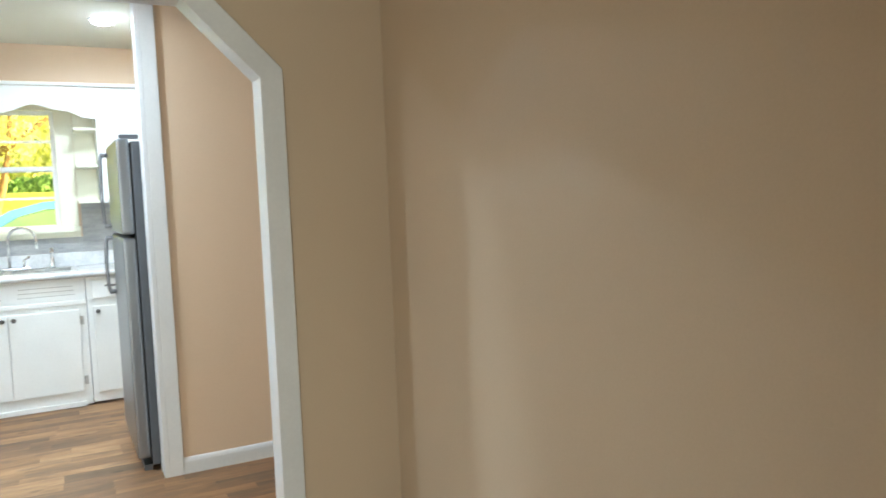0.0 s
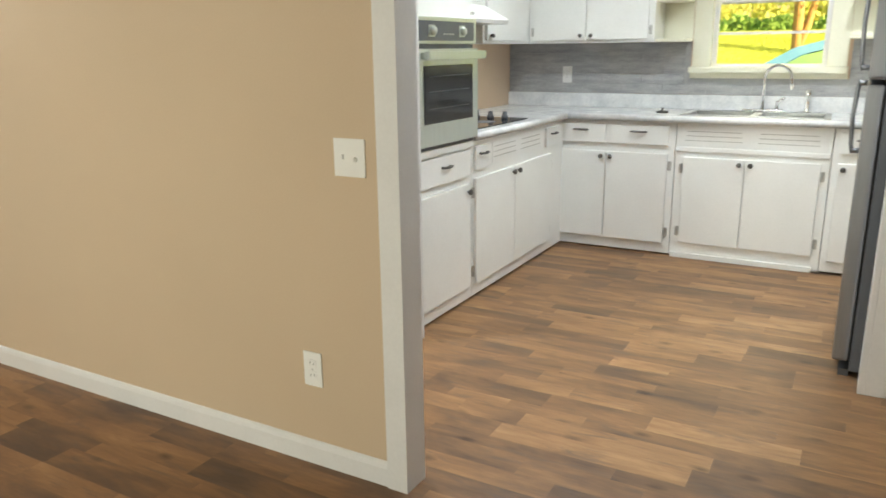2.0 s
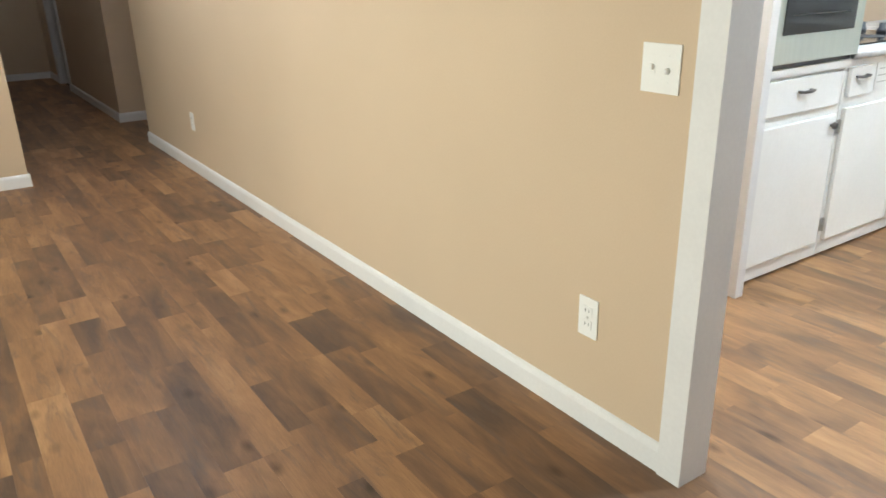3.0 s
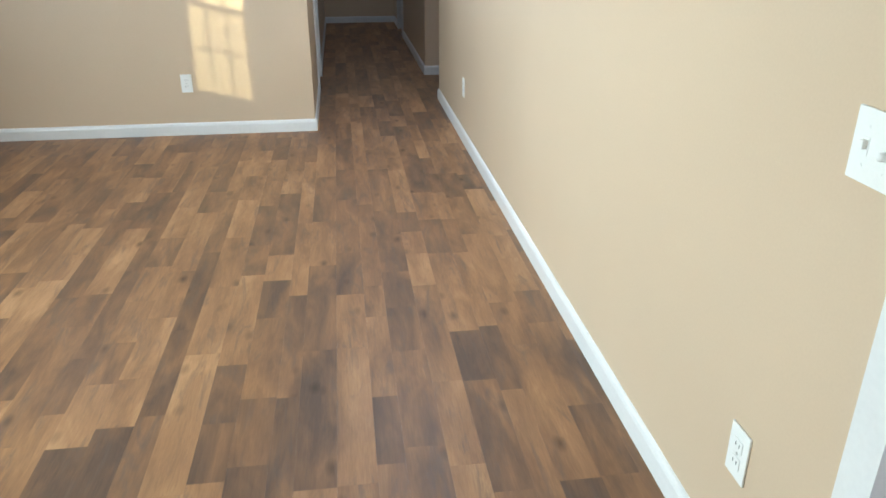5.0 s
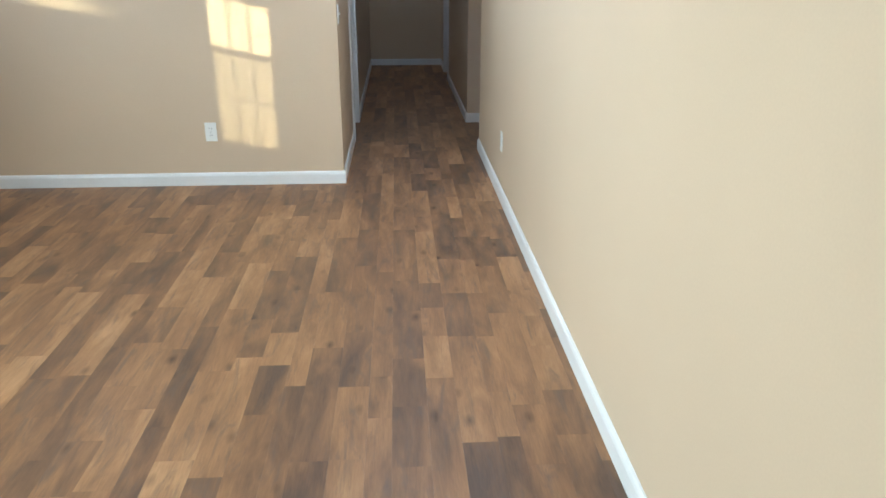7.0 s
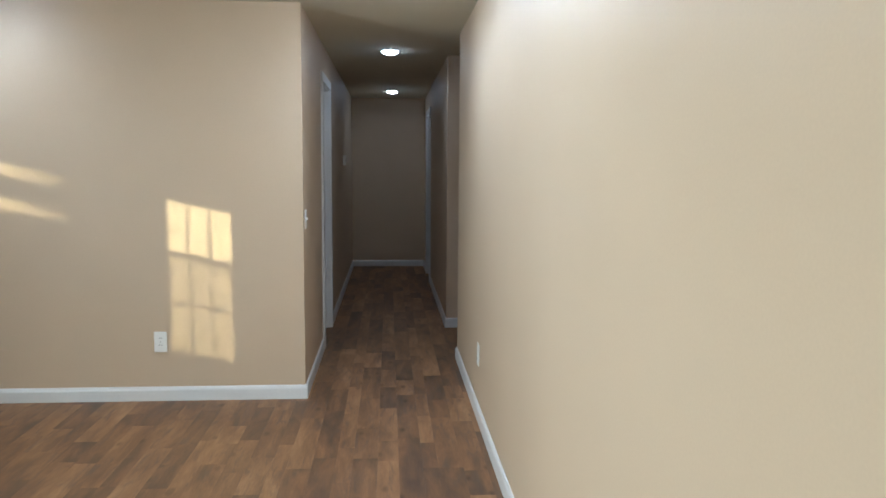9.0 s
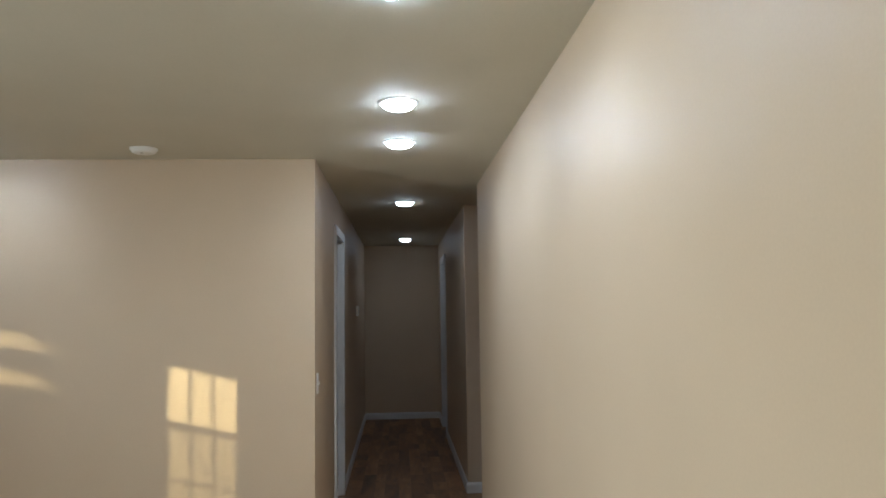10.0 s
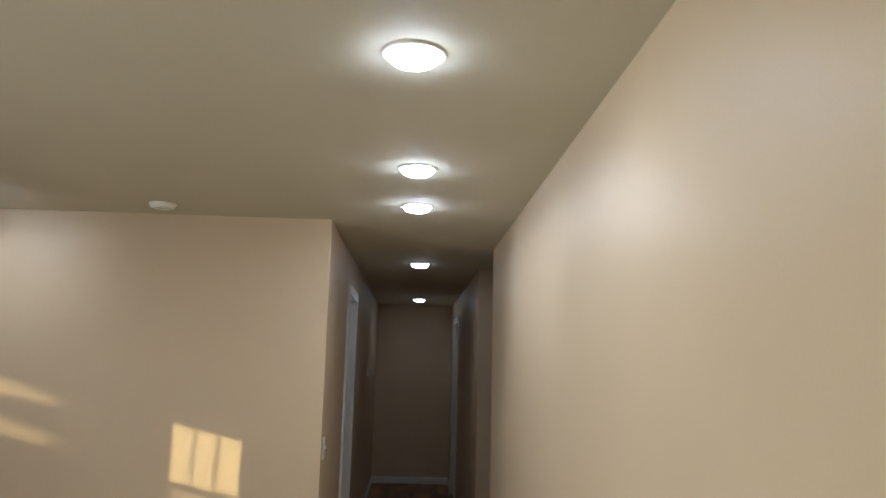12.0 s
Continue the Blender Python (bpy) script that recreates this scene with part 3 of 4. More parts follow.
def louvre(parent, face, u0, u1, z0, z1):
    """A flat front with two groups of three long slots."""
    bm = boxes(local(face, u0, u1, -0.004, -0.0015, z0, z1))
    p = part("slotted_panel", bm, CAB, parent, "white panel with slots")
    w = u1 - u0
    groups = ((0.02, 0.44), (0.55, 0.97)) if w > 0.6 else ((0.05, 0.95),)
    for a, b in groups:
        for k in range(3):
            z = z0 + (z1 - z0) * (0.25 + 0.25 * k)
            e = 0.03 * k * w * 0.2
            part("slot", boxes(local(face, u0 + a * w + e, u0 + b * w - e, -0.0055, -0.0038, z - 0.0022, z + 0.0022)), HINGE, p)


def base_cabinet(face, u0, u1, label, depth=0.56, kick=0.014, flush=False):
    mid = place(face, (u0 + u1) / 2, 0.3, 0)
    c = thing("base_cabinet", mid, label, "cabinet", "kitchen base cabinets")
    part("body", boxes(local(face, u0, u1, 0, depth, kick, 0.895)), CAB, c)
    part("toe_kick", boxes(local(face, u0, u1, 0.02 if flush else 0.07, depth, 0.0, kick - 0.001)), CAB if flush else SHADOWGAP, c)
    return c


Z_DR0, Z_DR1, Z_D0, Z_D1 = 0.735, 0.872, 0.085, 0.688
# corner pair on the back run
c = base_cabinet('n', -0.80, 0.075, "white base cabinet with two drawers and two doors")
for a, b in ((-0.735, -0.39), (-0.36, 0.03)):
    d = door_panel(c, 'n', a, b, Z_DR0 + 0.01, Z_DR1, "drawer")
    pull(d, 'n', (a + b) / 2, 0.83)
for a, b, k, hg in ((-0.745, -0.386, -0.415, -0.757), (-0.378, 0.03, -0.35, 0.044)):
    d = door_panel(c, 'n', a, b, Z_D0, Z_D1)
    knob(d, 'n', k, 0.655)
    for z in (0.16, 0.61):
        hinge(d, 'n', hg, z)
# sink base
c = base_cabinet('n', 0.08, 0.99, "white sink base cabinet with slotted front", flush=True)
part("kick_board", boxes(local('n', 0.09, 0.95, -0.022, -0.001, 0.0, 0.034)), CAB, c, "white board along the floor", bevel=0.003)
louvre(c, 'n', 0.12, 0.95, 0.755, 0.872)
part("rail", boxes(local('n', 0.08, 0.99, -0.012, -0.001, 0.712, 0.742)), CAB, c, bevel=0.004)
for a, b, k, hg in ((0.138, 0.51, 0.48, 0.12), (0.516, 0.94, 0.547, 0.956)):
    d = door_panel(c, 'n', a, b, 0.105, 0.678)
    knob(d, 'n', k, 0.645)
    for z in (0.18, 0.60):
        hinge(d, 'n', hg, z)
# narrow unit beside the refrigerator
c = base_cabinet('n', 0.995, 1.55, "narrow white base cabinet beside the refrigerator")
d = door_panel(c, 'n', 1.03, 1.50, Z_DR0 + 0.01, Z_DR1, "drawer")
pull(d, 'n', 1.17, 0.83)
d = door_panel(c, 'n', 1.03, 1.50, Z_D0, Z_D1)
knob(d, 'n', 1.06, 0.655)
# left run beside the oven
c = base_cabinet('w', 1.80, 3.215, "white base cabinet below the cooktop", 0.64)
d = door_panel(c, 'w', 1.825, 1.99, Z_DR0, 0.862, "drawer")
pull(d, 'w', 1.905, 0.82)
louvre(c, 'w', 2.06, 2.80, 0.745, 0.862)
d = door_panel(c, 'w', 2.86, 3.09, Z_DR0, 0.862, "drawer")
pull(d, 'w', 2.975, 0.82)
for a, b, k, hg in ((1.825, 2.345, 2.31, 1.81), (2.353, 2.96, 2.39, 2.972)):
    d = door_panel(c, 'w', a, b, Z_D0, Z_D1)
    knob(d, 'w', k, 0.655)
    for z in (0.16, 0.61):
        hinge(d, 'w', hg, z)
# tall oven cabinet
oc = thing("oven_cabinet", (-1.0, 1.48, 0), "tall white cabinet holding the wall oven", "cabinet", "kitchen base cabinets")
part("body", boxes(local('w', 1.165, 1.795, 0, 0.64, 0.014, 0.902), local('w', 1.165, 1.195, 0, 0.64, 0.902, 1.50), local('w', 1.765, 1.795, 0, 0.64, 0.902, 1.50), local('w', 1.165, 1.795, 0, 0.64, 1.50, 2.262), local('w', 1.195, 1.765, 0.60, 0.64, 0.902, 1.50)), CAB, oc)
part("toe_kick", boxes(local('w', 1.165, 1.795, 0.07, 0.64, 0, 0.013)), SHADOWGAP, oc)
part("ledge", boxes(local('w', 1.165, 1.80, -0.022, -0.001, 0.868, 0.900)), CAB, oc, bevel=0.004)
d = door_panel(oc, 'w', 1.20, 1.755, 0.715, 0.855, "drawer")
pull(d, 'w', 1.48, 0.80)
d = door_panel(oc, 'w', 1.20, 1.755, 0.085, 0.672)
knob(d, 'w', 1.72, 0.63)
for z in (0.15, 0.45):
    hinge(d, 'w', 1.186, z)
d = door_panel(oc, 'w', 1.20, 1.755, 1.70, 2.22)
pull(d, 'w', 1.48, 1.75)

# wall oven
RACK = mottled("dull_rack_wire", (0.10, 0.10, 0.10), (0.16, 0.16, 0.16), 0.4, 10, 90, 0.02, metal=0.7)
ov = thing("wall_oven", (FX, 1.48, 0.902), "stainless steel built-in wall oven", "oven")
part("body", boxes(local('w', 1.197, 1.763, 0.0, 0.55, 0.903, 1.498)), GREY, ov)
part("trim_strip", boxes(local('w', 1.17, 1.79, -0.016, -0.001, 0.902, 0.918)), GREY, ov)
cp = part("control_panel", boxes(local('w', 1.167, 1.793, -0.034, -0.001, 1.398, 1.52)), OVENSTEEL, ov, bevel=0.004)
part("display", boxes(local("w", 1.20, 1.76, -0.037, -0.0335, 1.412, 1.502)), GREY, cp, "dark grey control strip")
for u in (1.33, 1.63):
    part("dial_plate", boxes(local('w', u - 0.03, u + 0.03, -0.0385, -0.0368, 1.43, 1.484)), OVENSTEEL, cp, "pale square plate", bevel=0.0005)
    bm = bmesh.new()
    tube(bm, [place('w', u, -0.037, 1.457), place('w', u, -0.047, 1.457), place('w', u, -0.058, 1.457)], 0.020, 16, [1.0, 1.0, 0.8])
    part("dial", bm, OVENSTEEL, cp, "pale steel oven dial", smooth=True)
for k in range(4):
    u = 1.44 + 0.028 * k
    part("key", boxes(local('w', u, u + 0.016, -0.0385, -0.0368, 1.44, 1.446)), HINGE, cp)
part("vent", boxes(local('w', 1.18, 1.78, -0.02, -0.001, 1.378, 1.397)), GREY, ov)
od = part("oven_door", boxes(local('w', 1.167, 1.793, -0.045, -0.001, 0.922, 1.376)), OVENSTEEL, ov, bevel=0.005)
part("glass", boxes(local('w', 1.235, 1.725, -0.048, -0.0445, 1.03, 1.30)), BLACK, od, "dark oven window")
for z in (1.10, 1.18, 1.25):
    part("rack", boxes(local('w', 1.28, 1.68, -0.0492, -0.0478, z - 0.002, z + 0.002)), RACK, od, "oven rack behind the window")
part("handle", boxes(local('w', 1.19, 1.77, -0.105, -0.082, 1.325, 1.365), local('w', 1.21, 1.25, -0.082, -0.0445, 1.33, 1.36), local('w', 1.71, 1.75, -0.082, -0.0445, 1.33, 1.36)), OVENSTEEL, od, "wide steel bar handle", bevel=0.004)

# countertop with a hole for the sink
CT0, CT1 = 0.897, 0.938
SX0, SX1, SY0, SY1 = 0.10, 0.94, 3.29, 3.68
ct = thing("countertop", (0, 3.5, CT0), "pale marbled laminate countertop with raised back edge", "countertop")
EY, EX = FY - 0.03, FX + 0.03
part("slab", boxes((EX, SX0, EY, KB - 0.002, CT0, CT1), (SX1, 1.56, EY, KB - 0.002, CT0, CT1), (SX0, SX1, EY, SY0, CT0, CT1), (SX0, SX1, SY1, KB - 0.002, CT0, CT1),
                   (KL + 0.002, EX, 1.80, KB - 0.002, CT0, CT1)), COUNTER, ct)
bm = bmesh.new()
tube(bm, [(EX, EY, (CT0 + CT1) / 2), (1.56, EY, (CT0 + CT1) / 2)], 0.0205, 12)
tube(bm, [(EX, 1.80, (CT0 + CT1) / 2), (EX, EY, (CT0 + CT1) / 2)], 0.0205, 12)
part("rolled_edge", bm, COUNTER, ct, smooth=True)
part("back_edge", boxes((KL + 0.002, 1.56, KB - 0.02, KB - 0.002, CT1 + 0.0005, 1.04)), COUNTER, ct, bevel=0.003)

# sink
sk = thing("sink", (0.52, 3.48, CT1), "stainless steel double bowl sink", "sink")
bm = bmesh.new()
zr0, zr1 = CT1 + 0.0005, CT1 + 0.006
m0, m1 = 0.50, 0.54
for d in ((SX0 - 0.02, SX1 + 0.02, SY0 - 0.018, SY0 + 0.02, zr0, zr1), (SX0 - 0.02, SX1 + 0.02, SY1 - 0.05, SY1 + 0.018, zr0, zr1), (SX0 - 0.02, SX0 + 0.02, SY0 + 0.02, SY1 - 0.05, zr0, zr1),
          (SX1 - 0.02, SX1 + 0.02, SY0 + 0.02, SY1 - 0.05, zr0, zr1), (m0, m1, SY0 + 0.02, SY1 - 0.05, zr0, zr1)):
    box(bm, *d)
part("rim", bm, SINKSTEEL, sk)
for a, b in ((SX0 + 0.02, m0), (m1, SX1 - 0.02)):
    y0, y1 = SY0 + 0.02, SY1 - 0.05
    part("bowl", boxes((a, b, y0, y1, 0.76, 0.764), (a, a + 0.003, y0, y1, 0.764, zr0), (b - 0.003, b, y0, y1, 0.764, zr0), (a + 0.003, b - 0.003, y0, y0 + 0.003, 0.764, zr0), (a + 0.003, b - 0.003, y1 - 0.003, y1, 0.764, zr0)), SINKSTEEL, sk)
    bm = bmesh.new()
    turned(bm, [(0.04, 0.7642), (0.04, 0.768), (0.02, 0.767)], ((a + b) / 2, (y0 + y1) / 2, 0))
    part("drain", bm, CHROME, sk, "chrome drain")

fa = thing("faucet", (0.52, 3.655, CT1 + 0.006), "chrome gooseneck kitchen faucet", "faucet")
part("base_plate", boxes((0.40, 0.66, 3.64, 3.69, CT1 + 0.0065, CT1 + 0.025)), CHROME, fa, bevel=0.006)
bm = bmesh.new()
tube(bm, [(0.53, 3.665, CT1 + 0.02), (0.53, 3.665, 1.16)] + [(0.62 - 0.09 * math.cos(a), 3.665 - 0.09 * (1 - math.cos(a)), 1.16 + 0.09 * math.sin(a)) for a in [math.pi * k / 10 for k in range(1, 11)]] + [(0.71, 3.485, 1.10)], 0.010, 10)
part("spout", bm, CHROME, fa, smooth=True)
bm = bmesh.new()
tube(bm, [(0.62, 3.665, CT1 + 0.02), (0.62, 3.665, CT1 + 0.07), (0.66, 3.65, CT1 + 0.10)], 0.009, 8)
part("lever", bm, CHROME, fa, smooth=True)
sp = thing("side_sprayer", (0.80, 3.66, CT1 + 0.006), "chrome side sprayer beside the faucet", "sprayer")
bm = bmesh.new()
turned(bm, [(0.022, CT1 + 0.0065), (0.022, CT1 + 0.02), (0.013, CT1 + 0.025), (0.012, CT1 + 0.09), (0.019, CT1 + 0.12), (0.017, CT1 + 0.15), (0.008, CT1 + 0.155)], (0.80, 3.66, 0), seg=14)
part("nozzle", bm, CHROME, sp, smooth=True)
dc = thing("drain_stopper", (-0.07, 3.42, CT1), "small chrome drain stopper on the countertop", "stopper")
bm = bmesh.new()
turned(bm, [(0.04, CT1 + 0.0005), (0.042, CT1 + 0.008), (0.03, CT1 + 0.014), (0.008, CT1 + 0.016), (0.008, CT1 + 0.03), (0.014, CT1 + 0.034)], (-0.07, 3.42, 0), seg=16)
part("stopper", bm, PEWTER, dc, smooth=True)

# cooktop
ck = thing("cooktop", (-1.0, 2.27, CT1), "black glass electric cooktop with dark knobs", "cooktop")
CK = (-1.28, -0.735, 1.84, 2.66)
part("glass_top", boxes((CK[0], CK[1], CK[2], CK[3], CT1 + 0.0005, CT1 + 0.007)), BLACK, ck, bevel=0.002)
for x, y, r in ((-1.13, 2.0, 0.08), (-0.89, 2.0, 0.1), (-1.13, 2.32, 0.1), (-0.89, 2.32, 0.08)):
    bm = bmesh.new()
    turned(bm, [(r, CT1 + 0.0072), (r, CT1 + 0.0078), (r - 0.01, CT1 + 0.0078)], (x, y, 0), seg=28)
    part("burner", bm, GREY, ck, "dark burner ring")
for x in (-1.17, -1.05, -0.95, -0.85):
    bm = bmesh.new()
    turned(bm, [(0.022, CT1 + 0.0072), (0.022, CT1 + 0.022), (0.016, CT1 + 0.03), (0.015, CT1 + 0.05), (0.010, CT1 + 0.053)], (x, 2.56, 0), seg=14)
    part("dial", bm, GREY, ck, "dark cooktop dial", smooth=True)

# upper cabinets
def upper_cabinet(face, u0, u1, z0, z1, doors, label, hinges=True):
    mid = Vector(((u0 + u1) / 2, UY + 0.15, z0)) if face == 'n' else Vector((UXF - 0.15, (u0 + u1) / 2, z0))
    c = thing("upper_cabinet", mid, label, "cabinet", "kitchen upper cabinets")
    if face == 'n':
        part("body", boxes((u0, u1, UY, KB - 0.002, z0, z1)), CAB, c)
    else:
        part("body", boxes((KL + 0.002, UXF, u0, u1, z0, z1)), CAB, c)
    for a, b, k in doors:
        dz0, dz1 = z0 + 0.02, z1 - 0.03
        if face == 'n':
            d = part("door", boxes((a, b, UY - 0.02, UY - 0.001, dz0, dz1)), CAB, c, bevel=0.004)
            s = 1 if k > (a + b) / 2 else -1
            p = (UY - 0.02)
            bm = bmesh.new()
            tube(bm, [(k, p, dz0 + 0.03), (k, p - 0.012, dz0 + 0.03), (k, p - 0.026, dz0 + 0.03)], 0.011, 12, [0.6, 1.2, 1.1])
            part("knob", bm, PEWTER, d, "dark pewter knob", smooth=True)
            hx = a - 0.014 if s > 0 else b + 0.014
            for z in (dz0 + 0.06, dz1 - 0.08):
                part("hinge", boxes((hx - 0.010, hx + 0.010, UY - 0.008, UY - 0.0008, z - 0.03, z + 0.03)), HINGE, d, "worn silver hinge")
        else:
            d = part("door", boxes((UXF + 0.001, UXF + 0.02, a, b, dz0, dz1)), CAB, c, bevel=0.004)
            bm = bmesh.new()
            tube(bm, [(UXF + 0.02, k, dz0 + 0.03), (UXF + 0.034, k, dz0 + 0.03), (UXF + 0.046, k, dz0 + 0.03)], 0.011, 12, [0.6, 1.2, 1.1])
            part("knob", bm, PEWTER, d, "dark pewter knob", smooth=True)
    return c


UZ0, UZ1 = 1.405, 2.235
upper_cabinet('n', UXF + 0.001, -0.175, UZ0, UZ1, ((-1.045, -0.655, -0.69), (-0.645, -0.215, -0.61)), "white two-door upper cabinet over grey tile")
upper_cabinet('n', 1.15, KR - 0.002, UZ0, UZ1, ((1.19, 1.60, 1.22),), "white upper cabinet beside the window shelves")
upper_cabinet('w', 2.72, KB - 0.002, UZ0, UZ1, ((2.75, 3.42, 2.80),), "white corner upper cabinet beside the range hood")
upper_cabinet('w', 1.80, 2.715, 1.64, UZ1, ((1.83, 2.25, 2.21), (2.26, 2.69, 2.30)), "short white upper cabinet over the range hood")
structure("trim_cabinet_top", boxes((UXF + 0.03, 1.95, UY - 0.035, UY - 0.002, UZ1 + 0.002, 2.262), (UXF + 0.002, UXF + 0.03, 1.80, UY - 0.002, UZ1 + 0.002, 2.262)), CAB, "white moulding along the top of the cabinets", "moulding", 0.006)

# open shelves beside the window
def open_shelf(x0, x1, label):
    c = thing("corner_shelf", ((x0 + x1) / 2, UY + 0.15, UZ0), label, "shelf", "open window shelves")
    part("back", boxes((x0, x1, KB - 0.03, KB - 0.024, UZ0 + 0.02, UZ1)), CAB_IN, c)
    for z in (UZ0, 1.665, 1.93):
        part("shelf", boxes((x0, x1, UY + 0.03, KB - 0.031, z, z + 0.02)), CAB_IN, c, bevel=0.003)


open_shelf(-0.174, 0.028, "cream open corner shelves beside the window")
open_shelf(1.002, 1.149, "cream narrow open shelves beside the window")

# scalloped valance above the window
bottom = [(-0.174, 2.015), (-0.06, 2.02), (-0.02, 2.05), (0.06, 2.065), (0.16, 2.075), (0.24, 2.105), (0.285, 2.112), (0.34, 2.095), (0.42, 2.062), (0.50, 2.045), (0.56, 2.045), (0.64, 2.065),
          (0.71, 2.098), (0.755, 2.112), (0.80, 2.10), (0.88, 2.075), (0.98, 2.065), (1.03, 2.04), (1.07, 2.015), (1.149, 2.01)]
bm = bmesh.new()
front, back = [], []
for x, z in bottom:
    front.append((bm.verts.new((x, UY - 0.012, z)), bm.verts.new((x, UY - 0.012, UZ1))))
    back.append((bm.verts.new((x, UY + 0.006, z)), bm.verts.new((x, UY + 0.006, UZ1))))
for k in range(len(bottom) - 1):
    bm.faces.new((front[k][0], front[k + 1][0], front[k + 1][1], front[k][1]))
    bm.faces.new((back[k][1], back[k + 1][1], back[k + 1][0], back[k][0]))
    bm.faces.new((front[k][0], back[k][0], back[k + 1][0], front[k + 1][0]))
    bm.faces.new((front[k][1], front[k + 1][1], back[k + 1][1], back[k][1]))
va = thing("window_valance", (0.49, UY, 2.0), "white scalloped wooden valance above the sink window", "valance")
part("board", bm, CAB, va)

# range hood
hd = thing("range_hood", (-1.15, 2.26, 1.5), "white range hood under the upper cabinet", "range hood")
bm = bmesh.new()
prism(bm, [(KL + 0.004, 1.52), (-0.90, 1.52), (-0.89, 1.545), (-1.06, 1.638), (KL + 0.004, 1.638)], 'y', 1.81, 2.705)
part("canopy", bm, CAB, hd, bevel=0.004)
part("switch_strip", boxes((-0.99, -0.968, 2.02, 2.28, 1.592, 1.618)), GREY, hd, "grey switch strip")
part("vent_slot", boxes((-0.945, -0.922, 2.02, 2.28, 1.566, 1.582)), HINGE, hd, "dull metal vent slot")

# refrigerator
fr = thing("refrigerator", (1.5, 2.0, 0), "stainless steel top-freezer refrigerator with dark sides", "refrigerator")
F0, F1 = 1.60, 2.36
part("body", boxes((1.20, 1.90, F0, F1, 0.03, 1.71)), GREY, fr, bevel=0.006)
for z0, z1, hz0, hz1 in ((1.238, 1.725, 1.255, 1.69), (0.07, 1.222, 0.87, 1.21)):
    bm = boxes((1.13, 1.192, F0, F1, z0, z1))
    d = part("door", bm, STEEL, fr, bevel=0.014)
    bm = bmesh.new()
    hy = F1 - 0.07
    tube(bm, [(1.104, hy, hz0), (1.092, hy, hz0 + 0.04), (1.086, hy, (hz0 + hz1) / 2), (1.092, hy, hz1 - 0.04), (1.104, hy, hz1)], 0.010, 12)
    for z in (hz0 + 0.012, hz1 - 0.012):
        box(bm, 1.094, 1.134, hy - 0.010, hy + 0.010, z - 0.012, z + 0.012)
    part("handle", bm, STEEL, d, "steel bar handle", smooth=True)
part("gasket", boxes((1.1925, 1.1995, F0 + 0.01, F1 - 0.01, 0.07, 1.70)), RUBBER, fr)
part("hinge_cap", boxes((1.15, 1.24, F0 + 0.02, F0 + 0.09, 1.7255, 1.745)), GREY, fr)
part("kick_grille", boxes((1.16, 1.20, F0 + 0.02, F1 - 0.02, 0.0, 0.0295)), GREY, fr)
oc2 = thing("upper_cabinet", (1.6, 2.0, 1.84), "white cabinet above the refrigerator", "cabinet", "kitchen upper cabinets")
part("body", boxes((1.36, KR - 0.002, 1.577, 2.45, 1.84, KCEIL - 0.002)), CAB, oc2)
for a, b in ((1.60, 2.0), (2.01, 2.43)):
    part("door", boxes((1.34, 1.359, a, b, 1.86, 2.42)), CAB, oc2, bevel=0.004)

# ---- plates, detectors, downlights ----
def outlet(center, axis, out, label):
    """A duplex outlet on a wall; axis is the wall's way ('x' or 'y'), out its outward sign."""
    c = Vector(center)
    t = thing("outlet_plate", c, label, "outlet", "outlets")

    def b(u0, u1, d0, d1, z0, z1):
        d0, d1 = sorted((d0 * out, d1 * out))
        if axis == 'x':
            return (c.x + u0, c.x + u1, c.y + d0, c.y + d1, c.z + z0, c.z + z1)
        return (c.x + d0, c.x + d1, c.y + u0, c.y + u1, c.z + z0, c.z + z1)
    part("plate", boxes(b(-0.037, 0.037, 0.0005, 0.006, -0.061, 0.061)), PLASTIC, t, bevel=0.0022)
    for z in (-0.021, 0.021):
        r = part("receptacle", boxes(b(-0.017, 0.017, 0.0062, 0.0085, z - 0.014, z + 0.014)), PLASTIC, t, bevel=0.001)
        for u in (-0.007, 0.007):
            part("slot", boxes(b(u - 0.0012, u + 0.0012, 0.0086, 0.0090, z - 0.003, z + 0.006)), SLOT, r)
    part("screw", boxes(b(-0.003, 0.003, 0.0062, 0.0075, -0.003, 0.003)), HINGE, t)
    return t


